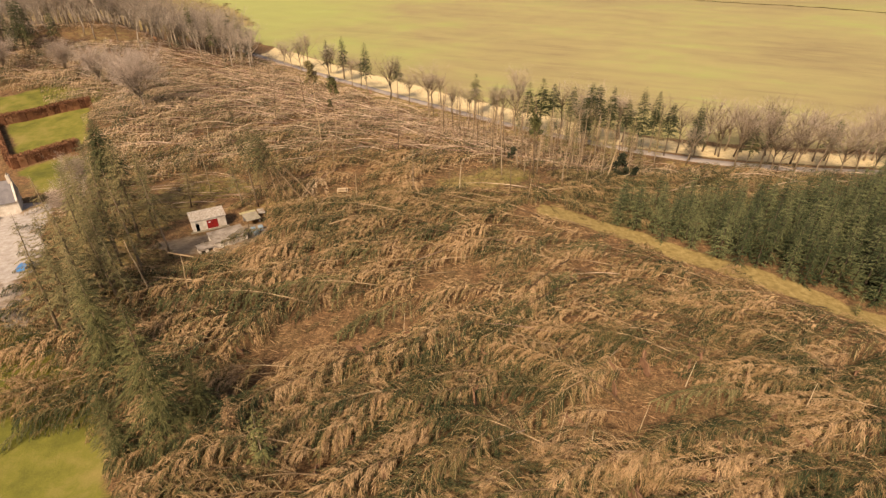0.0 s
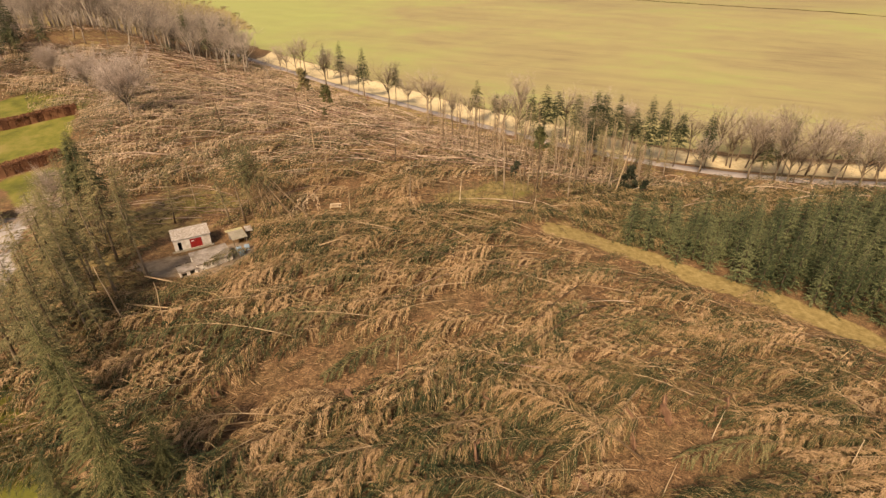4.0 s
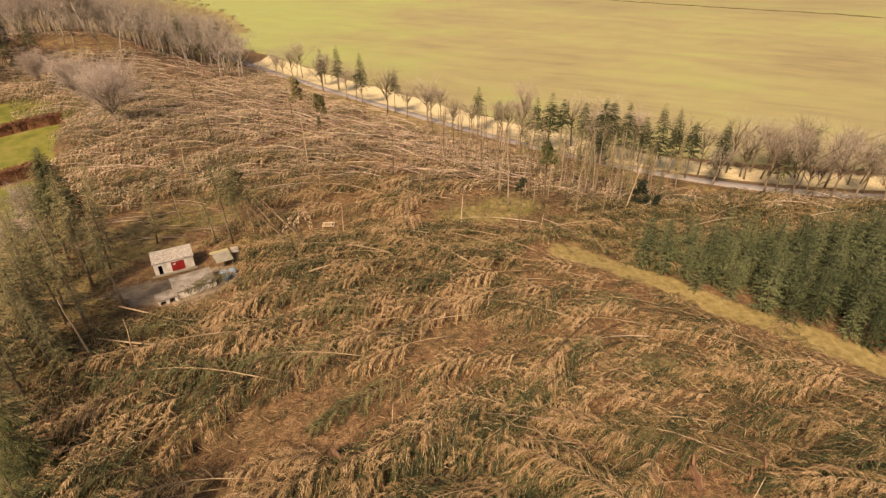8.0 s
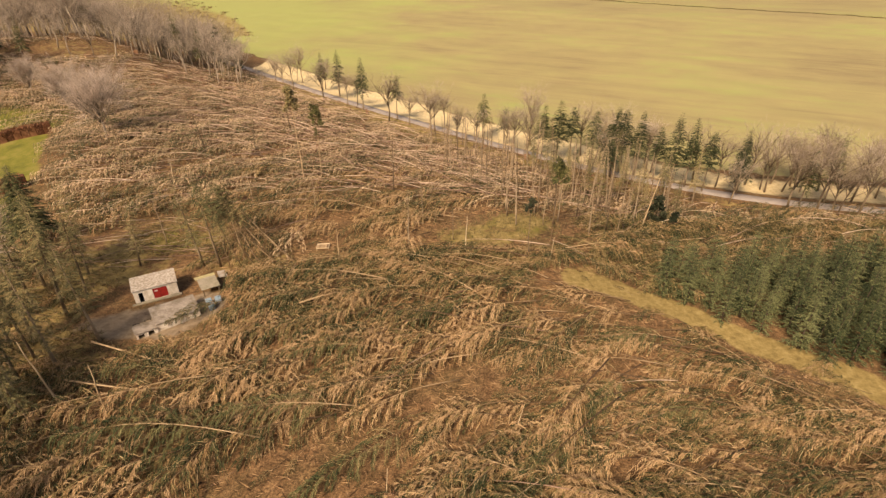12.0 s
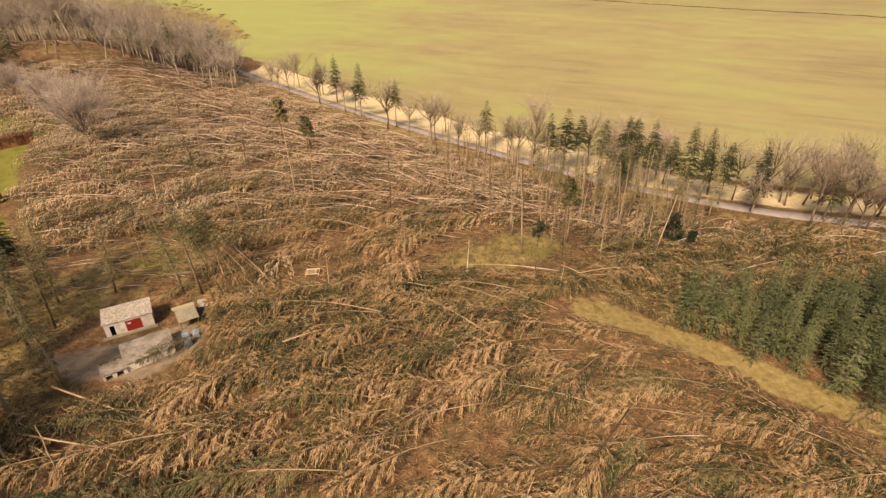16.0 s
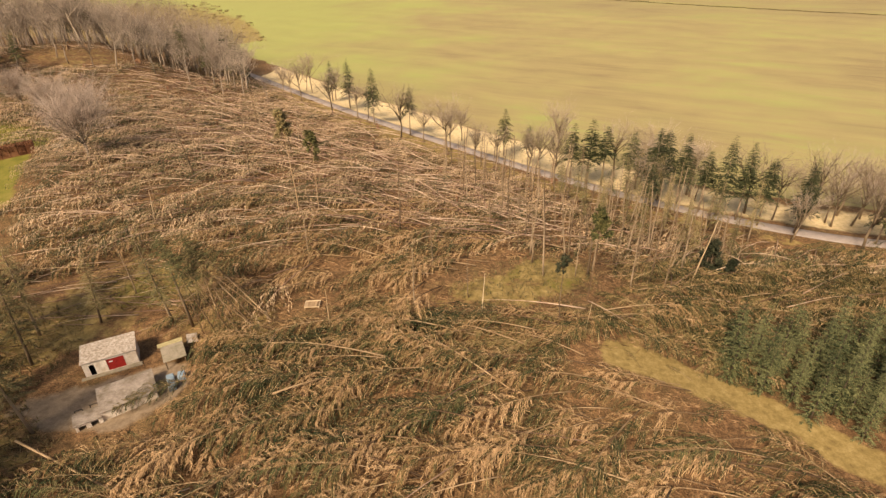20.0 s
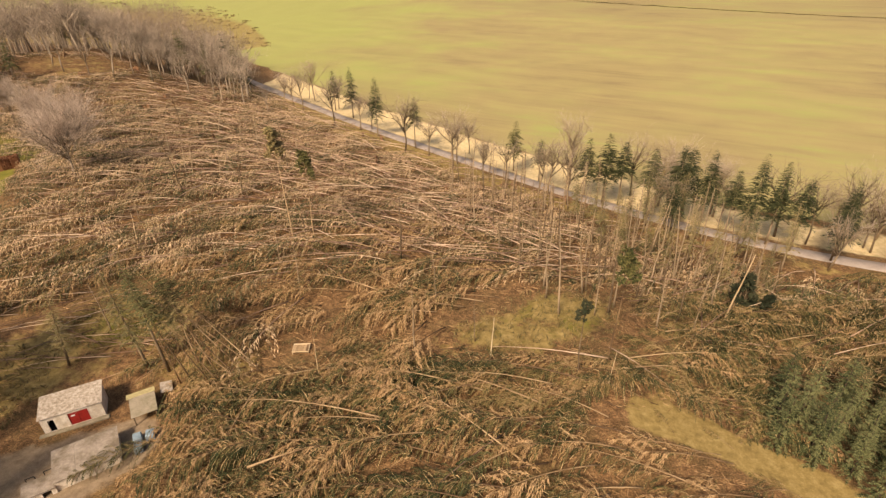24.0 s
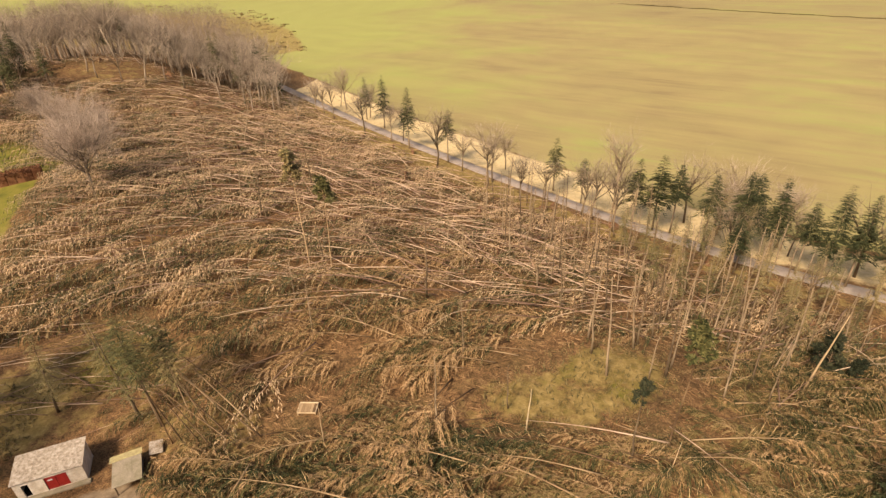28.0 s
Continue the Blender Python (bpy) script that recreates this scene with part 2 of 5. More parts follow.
    litter = mix(nt, 0.8, litter, twig, "MULTIPLY")
    col = litter
    for name, c, wob, sc in (("m_lawn", lawn, 0.5, 0.35), ("m_straw", straw, 0.9, 0.3), ("m_field", field, 0.1, 0.3), ("m_verge", verge, 0.5, 0.25), ("m_gravel", gravel, 0.4, 0.4), ("m_yard", earth, 0.5, 0.4)):
        col = mix(nt, mask(name, wob, sc), col, c)
    col = mix(nt, 0.4, col, ramp(nt, n3, [(0.3, (0.6, 0.6, 0.6)), (0.7, (1.25, 1.25, 1.25))]), "MULTIPLY")
    nt.links.new(col, p.inputs["Base Color"])
    p.inputs["Roughness"].default_value = 0.95
    p.inputs["Specular IOR Level"].default_value = 0.15
    bump(nt, p, n3, 0.5, 0.12)
    return m


GROUND = ground_material()

# ---- geometry helpers: arrays of points and triangles ----
rng = np.random.default_rng(7)


def join(pieces):
    vs, ts, n = [], [], 0
    for v, t, *_ in pieces:
        vs.append(v)
        ts.append(t + n)
        n += len(v)
    return np.concatenate(vs), np.concatenate(ts)


def moved(geo, m):
    a = np.array(m)
    return geo[0] @ a[:3, :3].T + a[:3, 3], geo[1]


def mesh_of(name, geo, material, smooth_shade=False, tones=None):
    v, t = np.asarray(geo[0], np.float32), np.asarray(geo[1], np.int32)
    me = bpy.data.meshes.new(name)
    me.vertices.add(len(v))
    me.vertices.foreach_set("co", v.ravel())
    me.loops.add(3 * len(t))
    me.loops.foreach_set("vertex_index", t.ravel())
    me.polygons.add(len(t))
    me.polygons.foreach_set("loop_start", np.arange(0, 3 * len(t), 3, dtype=np.int32))
    me.polygons.foreach_set("loop_total", np.full(len(t), 3, np.int32))
    me.update(calc_edges=True)
    me.materials.append(material)
    if tones is not None:
        me.attributes.new("tone", "FLOAT", "POINT").data.foreach_set("value", tones)
    me.polygons.foreach_set("use_smooth", np.full(len(t), smooth_shade))
    return me


def part(name, geo, material, parent, label="", smooth_shade=False, tones=None):
    ob = new(name, mesh_of(name, geo, material, smooth_shade, tones))
    ob.parent = parent
    return tagged(ob, label)


def thing(name, label, category, group="", m=None):
    ob = new(name)
    ob.empty_display_size = 0.5
    if m is not None:
        ob.matrix_basis = m
    return tagged(ob, label, category, group)


def tube(points, radii, sides=5):
    """A bent, tapered round bar through the points."""
    p = np.asarray(points, float)
    r = np.broadcast_to(np.asarray(radii, float), (len(p),))
    d = np.gradient(p, axis=0)
    d /= np.linalg.norm(d, axis=1, keepdims=True) + 1e-9
    ref = np.where(np.abs(d[:, 2:3]) > 0.9, np.array([[1.0, 0, 0]]), np.array([[0, 0, 1.0]]))
    u = np.cross(d, ref)
    u /= np.linalg.norm(u, axis=1, keepdims=True) + 1e-9
    w = np.cross(d, u)
    a = np.arange(sides) * 2 * math.pi / sides
    v = p[:, None] + r[:, None, None] * (np.cos(a)[None, :, None] * u[:, None] + np.sin(a)[None, :, None] * w[:, None])
    n = len(p)
    i, j = np.meshgrid(np.arange(n - 1), np.arange(sides), indexing="ij")
    k = (j + 1) % sides
    q = np.stack([i * sides + j, i * sides + k, (i + 1) * sides + k, (i + 1) * sides + j], -1).reshape(-1, 4)
    t = np.concatenate([q[:, [0, 1, 2]], q[:, [0, 2, 3]]])
    v = np.concatenate([v.reshape(-1, 3), p[:1], p[-1:]])
    s = np.arange(sides)
    e = (n - 1) * sides
    t = np.concatenate([t, np.stack([np.full(sides, n * sides), (s + 1) % sides, s], -1), np.stack([np.full(sides, n * sides + 1), e + s, e + (s + 1) % sides], -1)])
    return v, t


def kites(start, end, width, fold=0.25, belly=0.4):
    """Folded, pointed sprays from start to end, each four points and two triangles."""
    s, e = np.asarray(start, float), np.asarray(end, float)
    d = e - s
    length = np.linalg.norm(d, axis=1, keepdims=True) + 1e-9
    side = np.cross(d, rng.normal(size=d.shape) * 0.35 + np.array([0, 0, 1.0]))
    side /= np.linalg.norm(side, axis=1, keepdims=True) + 1e-9
    mid = s + d * belly
    drop = np.zeros_like(s)
    drop[:, 2] = -fold * np.ravel(length) * 0.3
    w = np.asarray(width, float).reshape(-1, 1)
    v = np.stack([s, mid + side * w + drop, e, mid - side * w + drop], 1).reshape(-1, 3)
    n = np.arange(len(s))[:, None] * 4
    return v, np.concatenate([n + np.array([[0, 1, 2]]), n + np.array([[0, 2, 3]])])


def fronds(start, mid, end, width):
    """Strands that run out to mid and then hang, each bent across its middle."""
    d = end - start
    side = np.cross(d, rng.normal(size=d.shape) * 0.5 + np.array([0, 0, 1.0]))
    side /= np.linalg.norm(side, axis=1, keepdims=True) + 1e-9
    w = np.asarray(width, float).reshape(-1, 1)
    v = np.stack([start, mid + side * w, mid - side * w, end], 1).reshape(-1, 3)
    n = np.arange(len(start))[:, None] * 4
    return v, np.concatenate([n + np.array([[0, 1, 2]]), n + np.array([[1, 3, 2]])])


def branch_sprays(root, out, length, lift, sag, count, spray, wide, hang=0.35):
    """Needle sprays along arching boughs. root, out: n x 3; length: n."""
    n = len(root)
    length = length.reshape(-1, 1)
    side = np.cross(out, [0, 0, 1.0])
    side /= np.linalg.norm(side, axis=1, keepdims=True) + 1e-9
    starts, ends, widths = [], [], []
    up = np.array([[0, 0, 1.0]])

    def at(s):
        return root + out * length * s + up * length * (lift.reshape(-1, 1) * s - sag.reshape(-1, 1) * s * s)

    for k in range(count):
        s = 0.12 + 0.82 * (k + rng.random((n, 1))) / count
        base = at(s)
        for sign in (-1, 1):
            size = length * spray * (1.05 - 0.6 * s) * (0.7 + 0.6 * rng.random((n, 1)))
            way = out * 0.75 + side * sign * 0.7 - up * (hang * (0.6 + 0.8 * rng.random((n, 1))))
            starts.append(base)
            ends.append(base + way * size)
            widths.append((size * wide).ravel())
    starts.append(at(np.full((n, 1), 0.7)))
    ends.append(at(np.full((n, 1), 1.06)))
    widths.append((length * 0.022).ravel())
    return kites(np.concatenate(starts), np.concatenate(ends), np.concatenate(widths))


def spruce(height_m, reach, boughs, count, bare=0.08, thin=0.0, wide=0.22, spray=0.42, stout=0.013, hang=0.35, whorls=0):
    """A standing spruce: its trunk and its crown of drooping boughs."""
    f = bare + (0.985 - bare) * np.sort(rng.random(boughs)) ** 0.85
    if whorls:
        f = bare + (0.985 - bare) * (np.round((f - bare) * whorls) / whorls + 0.012 * rng.normal(size=boughs))
        f = np.clip(f, bare, 0.985)
    z = f * height_m
    prof = np.clip((1 - f) / (1 - bare), 0.02, 1) ** 0.75
    length = reach * prof * (0.7 + 0.5 * rng.random(boughs)) + 0.25
    if thin:
        length *= np.where(rng.random(boughs) < thin, 0.35, 1)
    a = np.arange(boughs) * 2.399 + rng.random(boughs) * 0.8
    out = np.stack([np.cos(a), np.sin(a), np.zeros(boughs)], 1)
    root = np.stack([np.zeros(boughs), np.zeros(boughs), z], 1)
    lift = 0.25 * f + 0.05
    sag = (0.55 - 0.35 * f + 0.2 * rng.random(boughs)) * (0.5 if whorls else 1.0)
    crown = branch_sprays(root, out, length, lift, sag, count, spray, wide, hang)
    h = np.linspace(0, height_m, 6)
    bend = np.cumsum(rng.normal(size=(6, 2)) * 0.05, axis=0) * 0.5
    trunk = tube(np.stack([bend[:, 0], bend[:, 1], h], 1), stout * height_m * (1.03 - h / height_m), 6)
    return trunk, crown


def windblown(length_m, reach, boughs, count, stripped=0.3, strand=0.04, thick=0.0072, ribs=True):
    """A fallen spruce lying along +x from its roots: trunk, ribs of boughs arching off it, and needles that hang from the ribs."""
    h0 = 0.35 + 1.0 * rng.random()
    bow = 0.9 + 2.0 * rng.random()
    s = np.linspace(0, 1, 9)
    side = rng.normal() * 0.9
    line = np.stack([s * length_m, side * s * s, h0 + bow * np.sin(np.clip(s * 1.15, 0, 1) * math.pi * 0.8) - 0.6 * s], 1)
    trunk = tube(line, thick * length_m * (1.06 - s), 5)
    f = stripped + (0.98 - stripped) * (np.arange(boughs) + rng.random(boughs)) / boughs
    root = np.stack([np.interp(f, s, line[:, j]) for j in range(3)], 1)
    length = (reach * np.clip((1 - f) / (1 - stripped), 0.05, 1) ** 0.55 * (0.55 + 0.6 * rng.random(boughs)) + 0.5).reshape(-1, 1)
    a = np.where(np.arange(boughs) % 2, -1, 1) * (0.35 + 0.75 * rng.random(boughs))
    out = np.stack([np.cos(a), np.sin(a), np.zeros(boughs)], 1)
    across = np.stack([-np.sin(a), np.cos(a), np.zeros(boughs)], 1)
    lift = (0.35 + 0.85 * rng.random(boughs)).reshape(-1, 1)
    sag = lift + root[:, 2:3] / length * (0.5 + 0.4 * rng.random((boughs, 1)))
    up = np.array([[0, 0, 1.0]])

    def at(u):
        return root + out * length * u + up * length * (lift * u - sag * u * u)

    if ribs:
        pts = np.stack([at(u) for u in (0.0, 0.3, 0.62, 1.0)], 1)
        limbs = join([tube(p, (0.034, 0.028, 0.02, 0.008), 3) for p in pts])
    else:
        flat = np.full(2 * boughs, 0.034)
        limbs = fronds(np.concatenate([at(0.0), at(0.5)]), np.concatenate([at(0.25), at(0.75)]), np.concatenate([at(0.52), at(1.0)]), flat)
    own = rng.normal(size=boughs) * 0.13
    starts, mids, ends, widths, tones = [], [], [], [], []
    for k in range(count):
        for sign in (-1, 1):
            u = 0.1 + 0.9 * (k + rng.random((boughs, 1))) / count
            size = (0.38 + 0.55 * rng.random((boughs, 1))) * (1.15 - 0.4 * u) * (0.6 + 0.13 * length)
            way = out * (0.62 + 0.25 * rng.random((boughs, 1))) + across * sign * (0.12 + 0.42 * rng.random((boughs, 1))) + up * (lift - 2 * sag * u) * 0.4
            p = at(u)
            m = p + way * size * 0.5
            starts.append(p)
            mids.append(m)
            ends.append(m + way * size * 0.4 - up * size * (0.25 + 0.45 * rng.random((boughs, 1))))
            widths.append(strand * (0.6 + 0.9 * rng.random(boughs)))
            tones.append(own + 0.09 - 0.2 * u.ravel())
    tones = np.repeat(np.concatenate(tones), 4).astype(np.float32)
    return trunk, limbs, fronds(np.concatenate(starts), np.concatenate(mids), np.concatenate(ends), np.concatenate(widths)), tones


def root_plate(radius):
    """A torn-up disc of roots and soil standing at the foot of a fallen tree, its face across x."""
    n, rings = 12, 3
    v = []
    for k in range(rings + 1):
        for j in range(n):
            a = 2 * math.pi * j / n
            r = radius * (k / rings) * (0.8 + 0.35 * rng.random()) if k else 0.02
            v.append((-0.28 + 0.22 * (k / rings) ** 2 + 0.12 * rng.normal() * (k < rings), r * math.cos(a), 0.25 + radius * 0.55 + r * math.sin(a)))
    front = np.array(v)
    back = front.copy()
    back[:, 0] = 0.15 - 0.1 * rng.random(len(back))
    pts = np.concatenate([front, back])
    t, m = [], len(front)
    for k in range(rings):
        for j in range(n):
            a, b, c, d = k * n + j, k * n + (j + 1) % n, (k + 1) * n + (j + 1) % n, (k + 1) * n + j
            t += [(a, c, b), (a, d, c), (a + m, b + m, c + m), (a + m, c + m, d + m)]
    e = rings * n
    for j in range(n):
        a, b = e + j, e + (j + 1) % n
        t += [(a, a + m, b + m), (a, b + m, b)]
    ang = rng.random(9) * 2 * math.pi
    s = np.stack([np.full(9, -0.1), radius * 0.6 * np.cos(ang), 0.25 + radius * 0.55 + radius * 0.6 * np.sin(ang)], 1)
    e2 = np.stack([np.full(9, -0.3) - rng.random(9) * 0.4, radius * 1.35 * np.cos(ang), 0.25 + radius * 0.55 + radius * 1.35 * np.sin(ang)], 1)
    return join([(pts, np.array(t)), kites(s, e2, np.full(9, 0.07))])


def broadleaf(height_m, spread, limbs_n=6, twigs=900, fork=0.36, thick=0.012, strand=0.02, rise=0.0):
    """A leafless broadleaf: trunk and rising limbs as one mesh, fine twigs as another."""
    wood, tips = [], []
    h = height_m
    top = np.array([rng.normal() * 0.04 * h, rng.normal() * 0.04 * h, h * (fork + 0.25)])
    foot = np.zeros(3)
    wood.append(tube([foot, top * 0.35 + rng.normal(size=3) * 0.01 * h, top * 0.7, top], np.array([1.15, 0.9, 0.7, 0.4]) * thick * h, 6))
    for k in range(limbs_n):
        s = 0.5 - 0.4 * rise + (0.5 + 0.4 * rise) * rng.random()
        p = top * s
        a = k * 2.4 + rng.random()
        tilt = (0.35 + 0.55 * rng.random()) * (1 - rise)
        d = np.array([math.cos(a) * math.sin(tilt) * spread, math.sin(a) * math.sin(tilt) * spread, math.cos(tilt)])
        ln = (h * 0.98 - p[2]) / max(d[2], 0.5) * (0.62 + 0.25 * rng.random())
        bow = np.array([-math.sin(a), math.cos(a), 0.0]) * rng.normal() * 0.08 * ln
        q, e = p + d * ln * 0.5 + bow - np.array([0, 0, 0.04 * ln]), p + d * ln
        wood.append(tube([p, q, e], np.array([0.5, 0.32, 0.1]) * thick * h, 4))
        for j in range(8):
            u = 0.25 + 0.7 * rng.random()
            m = p + (q - p) * 2 * u if u < 0.5 else q + (e - q) * (2 * u - 1)
            w = d * 0.6 + rng.normal(size=3) * 0.6 * np.array([spread, spread, 0.7])
            w /= np.linalg.norm(w)
            z = m + w * ln * (0.25 + 0.3 * rng.random())
            wood.append(tube([m, (m + z) / 2 + rng.normal(size=3) * 0.03 * ln, z], np.array([0.18, 0.12, 0.05]) * thick * h, 3))
            tips.append((m, z))
        tips.append((p + d * ln * 0.35, e))
    ends = np.array(tips)
    pick = rng.integers(0, len(ends), twigs)
    u = 0.25 + 0.8 * rng.random((twigs, 1))
    s = ends[pick, 0] * (1 - u) + ends[pick, 1] * u + rng.normal(size=(twigs, 3)) * 0.018 * h
    way = s - np.array([0, 0, h * 0.45])
    way /= np.linalg.norm(way, axis=1, keepdims=True) + 1e-9
    way = way * 0.8 + rng.normal(size=s.shape) * 0.5 + np.array([0, 0, 0.35])
    size = h * (0.04 + 0.06 * rng.random((twigs, 1)))
    return join(wood), kites(s, s + way * size, np.full(twigs, strand), 0.05, 0.3)


def pine(height_m, clumps, bare=0.55, reach=2.6, stout=0.011):
    """A tall pine: bare stem, a few limbs, and clumps of needles towards the top."""
    h = np.linspace(0, height_m, 7)
    bend = np.cumsum(rng.normal(size=(7, 2)) * 0.12, axis=0)
    stem = np.stack([bend[:, 0], bend[:, 1], h], 1)
    pieces = [tube(stem, stout * height_m * (1.05 - 0.85 * h / height_m), 6)]
    s, e, w = [], [], []
    for k in range(clumps):
        f = bare + (1 - bare) * (k + rng.random()) / clumps
        z = f * height_m
        base = np.array([np.interp(z, h, stem[:, 0]), np.interp(z, h, stem[:, 1]), z])
        a = rng.random() * 2 * math.pi
        r = reach * (1.1 - 0.75 * (f - bare) / (1 - bare)) * (0.3 + 0.8 * rng.random())
        c = base + np.array([math.cos(a) * r, math.sin(a) * r, 0.3 + 0.25 * r])
        pieces.append(tube([base, (base + c) / 2 + np.array([0, 0, 0.12]), c], [0.08, 0.06, 0.03], 3))
        n = 46
        d = rng.normal(size=(n, 3)) * np.array([1, 1, 0.6])
        d /= np.linalg.norm(d, axis=1, keepdims=True)
        rad = reach * (0.28 + 0.2 * rng.random())
        s.append(c + d * rad * 0.25 + rng.normal(size=(n, 3)) * 0.12)
        e.append(c + d * rad * (0.8 + 0.6 * rng.random((n, 1))))
        w.append(np.full(n, rad * 0.22))
    return join(pieces), kites(np.concatenate(s), np.concatenate(e), np.concatenate(w))


def box(x0, y0, z0, x1, y1, z1, bevel=0.02):
    """A block with chamfered upright edges and top edge."""
    b = min(bevel, (x1 - x0) / 3, (y1 - y0) / 3, (z1 - z0) / 3)
    ring = lambda i: [(x0 + b + i, y0 + i), (x1 - b - i, y0 + i), (x1 - i, y0 + b + i), (x1 - i, y1 - b - i), (x1 - b - i, y1 - i), (x0 + b + i, y1 - i), (x0 + i, y1 - b - i), (x0 + i, y0 + b + i)]
    v = [(x, y, z0) for x, y in ring(0)] + [(x, y, z1 - b) for x, y in ring(0)] + [(x, y, z1) for x, y in ring(b)]
    t = []
    for k in (0, 8):
        for j in range(8):
            a, c = k + j, k + (j + 1) % 8
            t += [(a, c, c + 8), (a, c + 8, a + 8)]
    for j in range(1, 7):
        t += [(16, 16 + j, 17 + j), (0, j + 1, j)]
    return np.array(v, float), np.array(t)


def prism(section, x0, x1):
    """A (y, z) outline, counter-clockwise and convex, pulled along x."""
    n = len(section)
    v = [(x0, y, z) for y, z in section] + [(x1, y, z) for y, z in section]
    t = []
    for j in range(n):
        k = (j + 1) % n
        t += [(j, j + n, k + n), (j, k + n, k)]
    for j in range(1, n - 1):
        t += [(0, j, j + 1), (n, n + j + 1, n + j)]
    return np.array(v, float), np.array(t)

# ---- the lie of the land ----
ROAD_X = np.array([-400, -200, -130, -90, -55, -27, 1, 39, 79, 105, 140, 190, 300, 600.0])
ROAD_Y = np.array([640, 424, 347, 303, 266, 241, 217, 187, 164, 156, 152, 150, 150, 155.0])


def smooth(a, b, v):
    s = np.clip((v - a) / (b - a), 0, 1)
    return s * s * (3 - 2 * s)


def road_y(x):
    """The road's line, rounded over 16 m."""
    return sum(np.interp(x + o, ROAD_X, ROAD_Y) for o in (-16, -8, 0, 8, 16)) / 5


def road_off(x, y):
    """Signed distance from the road's middle, the field side positive."""
    k = (road_y(x + 2) - road_y(x - 2)) / 4
    return (y - road_y(x)) / np.sqrt(1 + k * k)


def road_z(x):
    return -5.5 - 4.5 * smooth(-90, 90, x)


def height(x, y):
    x, y = np.asarray(x, float), np.asarray(y, float)
    d = road_off(x, y)
    plateau = -0.8 - 3.2 * smooth(15, 48, x) * smooth(40, 75, y) - 1.5 * smooth(55, 110, x)
    plateau = plateau + 16.0 * np.exp(-((x + 192) / 68) ** 2 - ((y - 300) / 66) ** 2)
    plateau = plateau + 2.5 * np.exp(-((x + 97) / 40) ** 2 - ((y - 180) / 40) ** 2)
    plateau = plateau - 1.0 * smooth(-90, -135, x) * smooth(225, 185, y)
    plateau = plateau - 3.9 * smooth(-20, -50, x) * smooth(195, 135, y)
    zr = road_z(x)
    up = smooth(-5, -70, d)
    field = zr + 0.055 * np.clip(d - 14, 0, 320) - 1.0 * smooth(4, 9, d)
    z = np.where(d < 0, zr + (plateau - zr) * up, field)
    rough = 0.35 * np.sin(x / 7.3 + np.sin(y / 9.1)) * np.cos(y / 6.1 + np.sin(x / 11.7))
    return z + rough * smooth(6, 14, np.abs(d))


def inside(poly, x, y):
    """True where (x, y) lies in the outline."""
    x, y = np.asarray(x, float), np.asarray(y, float)
    hit = np.zeros(x.shape, bool)
    for (ax, ay), (bx, by) in zip(poly, poly[1:] + poly[:1]):
        cross = (ay > y) != (by > y)
        hit ^= cross & (x < (bx - ax) * (y - ay) / (by - ay + 1e-12) + ax)
    return hit


def line_gap(line, x, y):
    """Distance from a bent line."""
    best = np.full(np.shape(x), 1e9)
    for (ax, ay), (bx, by) in zip(line, line[1:]):
        s = np.clip(((x - ax) * (bx - ax) + (y - ay) * (by - ay)) / ((bx - ax) ** 2 + (by - ay) ** 2), 0, 1)
        best = np.minimum(best, np.hypot(x - ax - s * (bx - ax), y - ay - s * (by - ay)))
    return best


TRACK = [(24, 106.4), (28, 105.5), (33.5, 103.5), (41.5, 98.8), (48.7, 92.8), (55.8, 86.9), (65.8, 79), (74, 71), (93, 53)]
BLOWDOWN = [(-33, 24), (-37, 38), (-50, 54), (-66, 70), (-60, 86), (-46, 89), (-38, 97), (-38, 112), (-58, 118), (-70, 127), (-90, 147), (-107, 168), (-125, 190),
            (-145, 212), (-190, 225), (-208, 268), (-172, 303), (-128, 314), (-96, 316), (-46, 260), (6, 209), (42, 177), (70, 160), (108, 150), (150, 145), (112, 131), (85, 120), (62, 114), (48, 109), (37, 108),
            (20, 108), (33, 100), (46, 90), (54, 84), (64, 75.5), (74, 66), (88, 50), (84, 24)]
LAWNS = [[(-35, 0), (-37.1, 36), (-44.5, 47.7), (-55.1, 58.3), (-65.7, 67.8), (-82.7, 76.3), (-127.2, 70), (-127.2, 0)],
         [(-150.5, 176), (-129.3, 191.9), (-110.2, 155.8), (-123, 143.1)],
         [(-169.6, 199.3), (-161.1, 218.4), (-135.7, 218.4), (-129.3, 195), (-153.7, 177), (-201.4, 174.9), (-212, 217.3), (-190.8, 224.7)],
         [(-121.9, 138.9), (-110.2, 149.5), (-95.4, 135.7), (-102.8, 123)],
         [(-4, 117), (-1, 125), (7, 132), (15, 139), (26, 136), (25, 124), (13, 116)],
         [(-62, 116), (-50, 122), (-48, 132), (-62, 136), (-74, 128)]]
GLADE = [(-1, 120), (5, 128), (14, 135), (23, 133), (22, 124), (11, 118)]
DRIVE = [(-80, 84), (-82, 92), (-90, 103), (-97.5, 118.7), (-132, 118.7), (-116, 92), (-104, 84)]
CORNER = [(-36, 30), (-38, 40), (-42, 47), (-52, 44), (-70, 40), (-60, 20), (-40, 15)]
BALD = [(-190, 272), (-180, 288), (-164, 294), (-152, 282), (-170, 266)]
APRON = [(-46, 88), (-38, 92), (-38.5, 104), (-42, 109), (-50, 110)]
TURNING = [(-66, 70), (-72, 76), (-80, 86), (-104, 88), (-88, 72), (-72, 64)]
YARD = [(-62, 98), (-52, 90), (-38, 95), (-39, 109), (-46, 112), (-58, 110)]
STRAWBED = [(-18, 112), (-4, 116), (0, 126), (-8, 128), (-18, 121)]
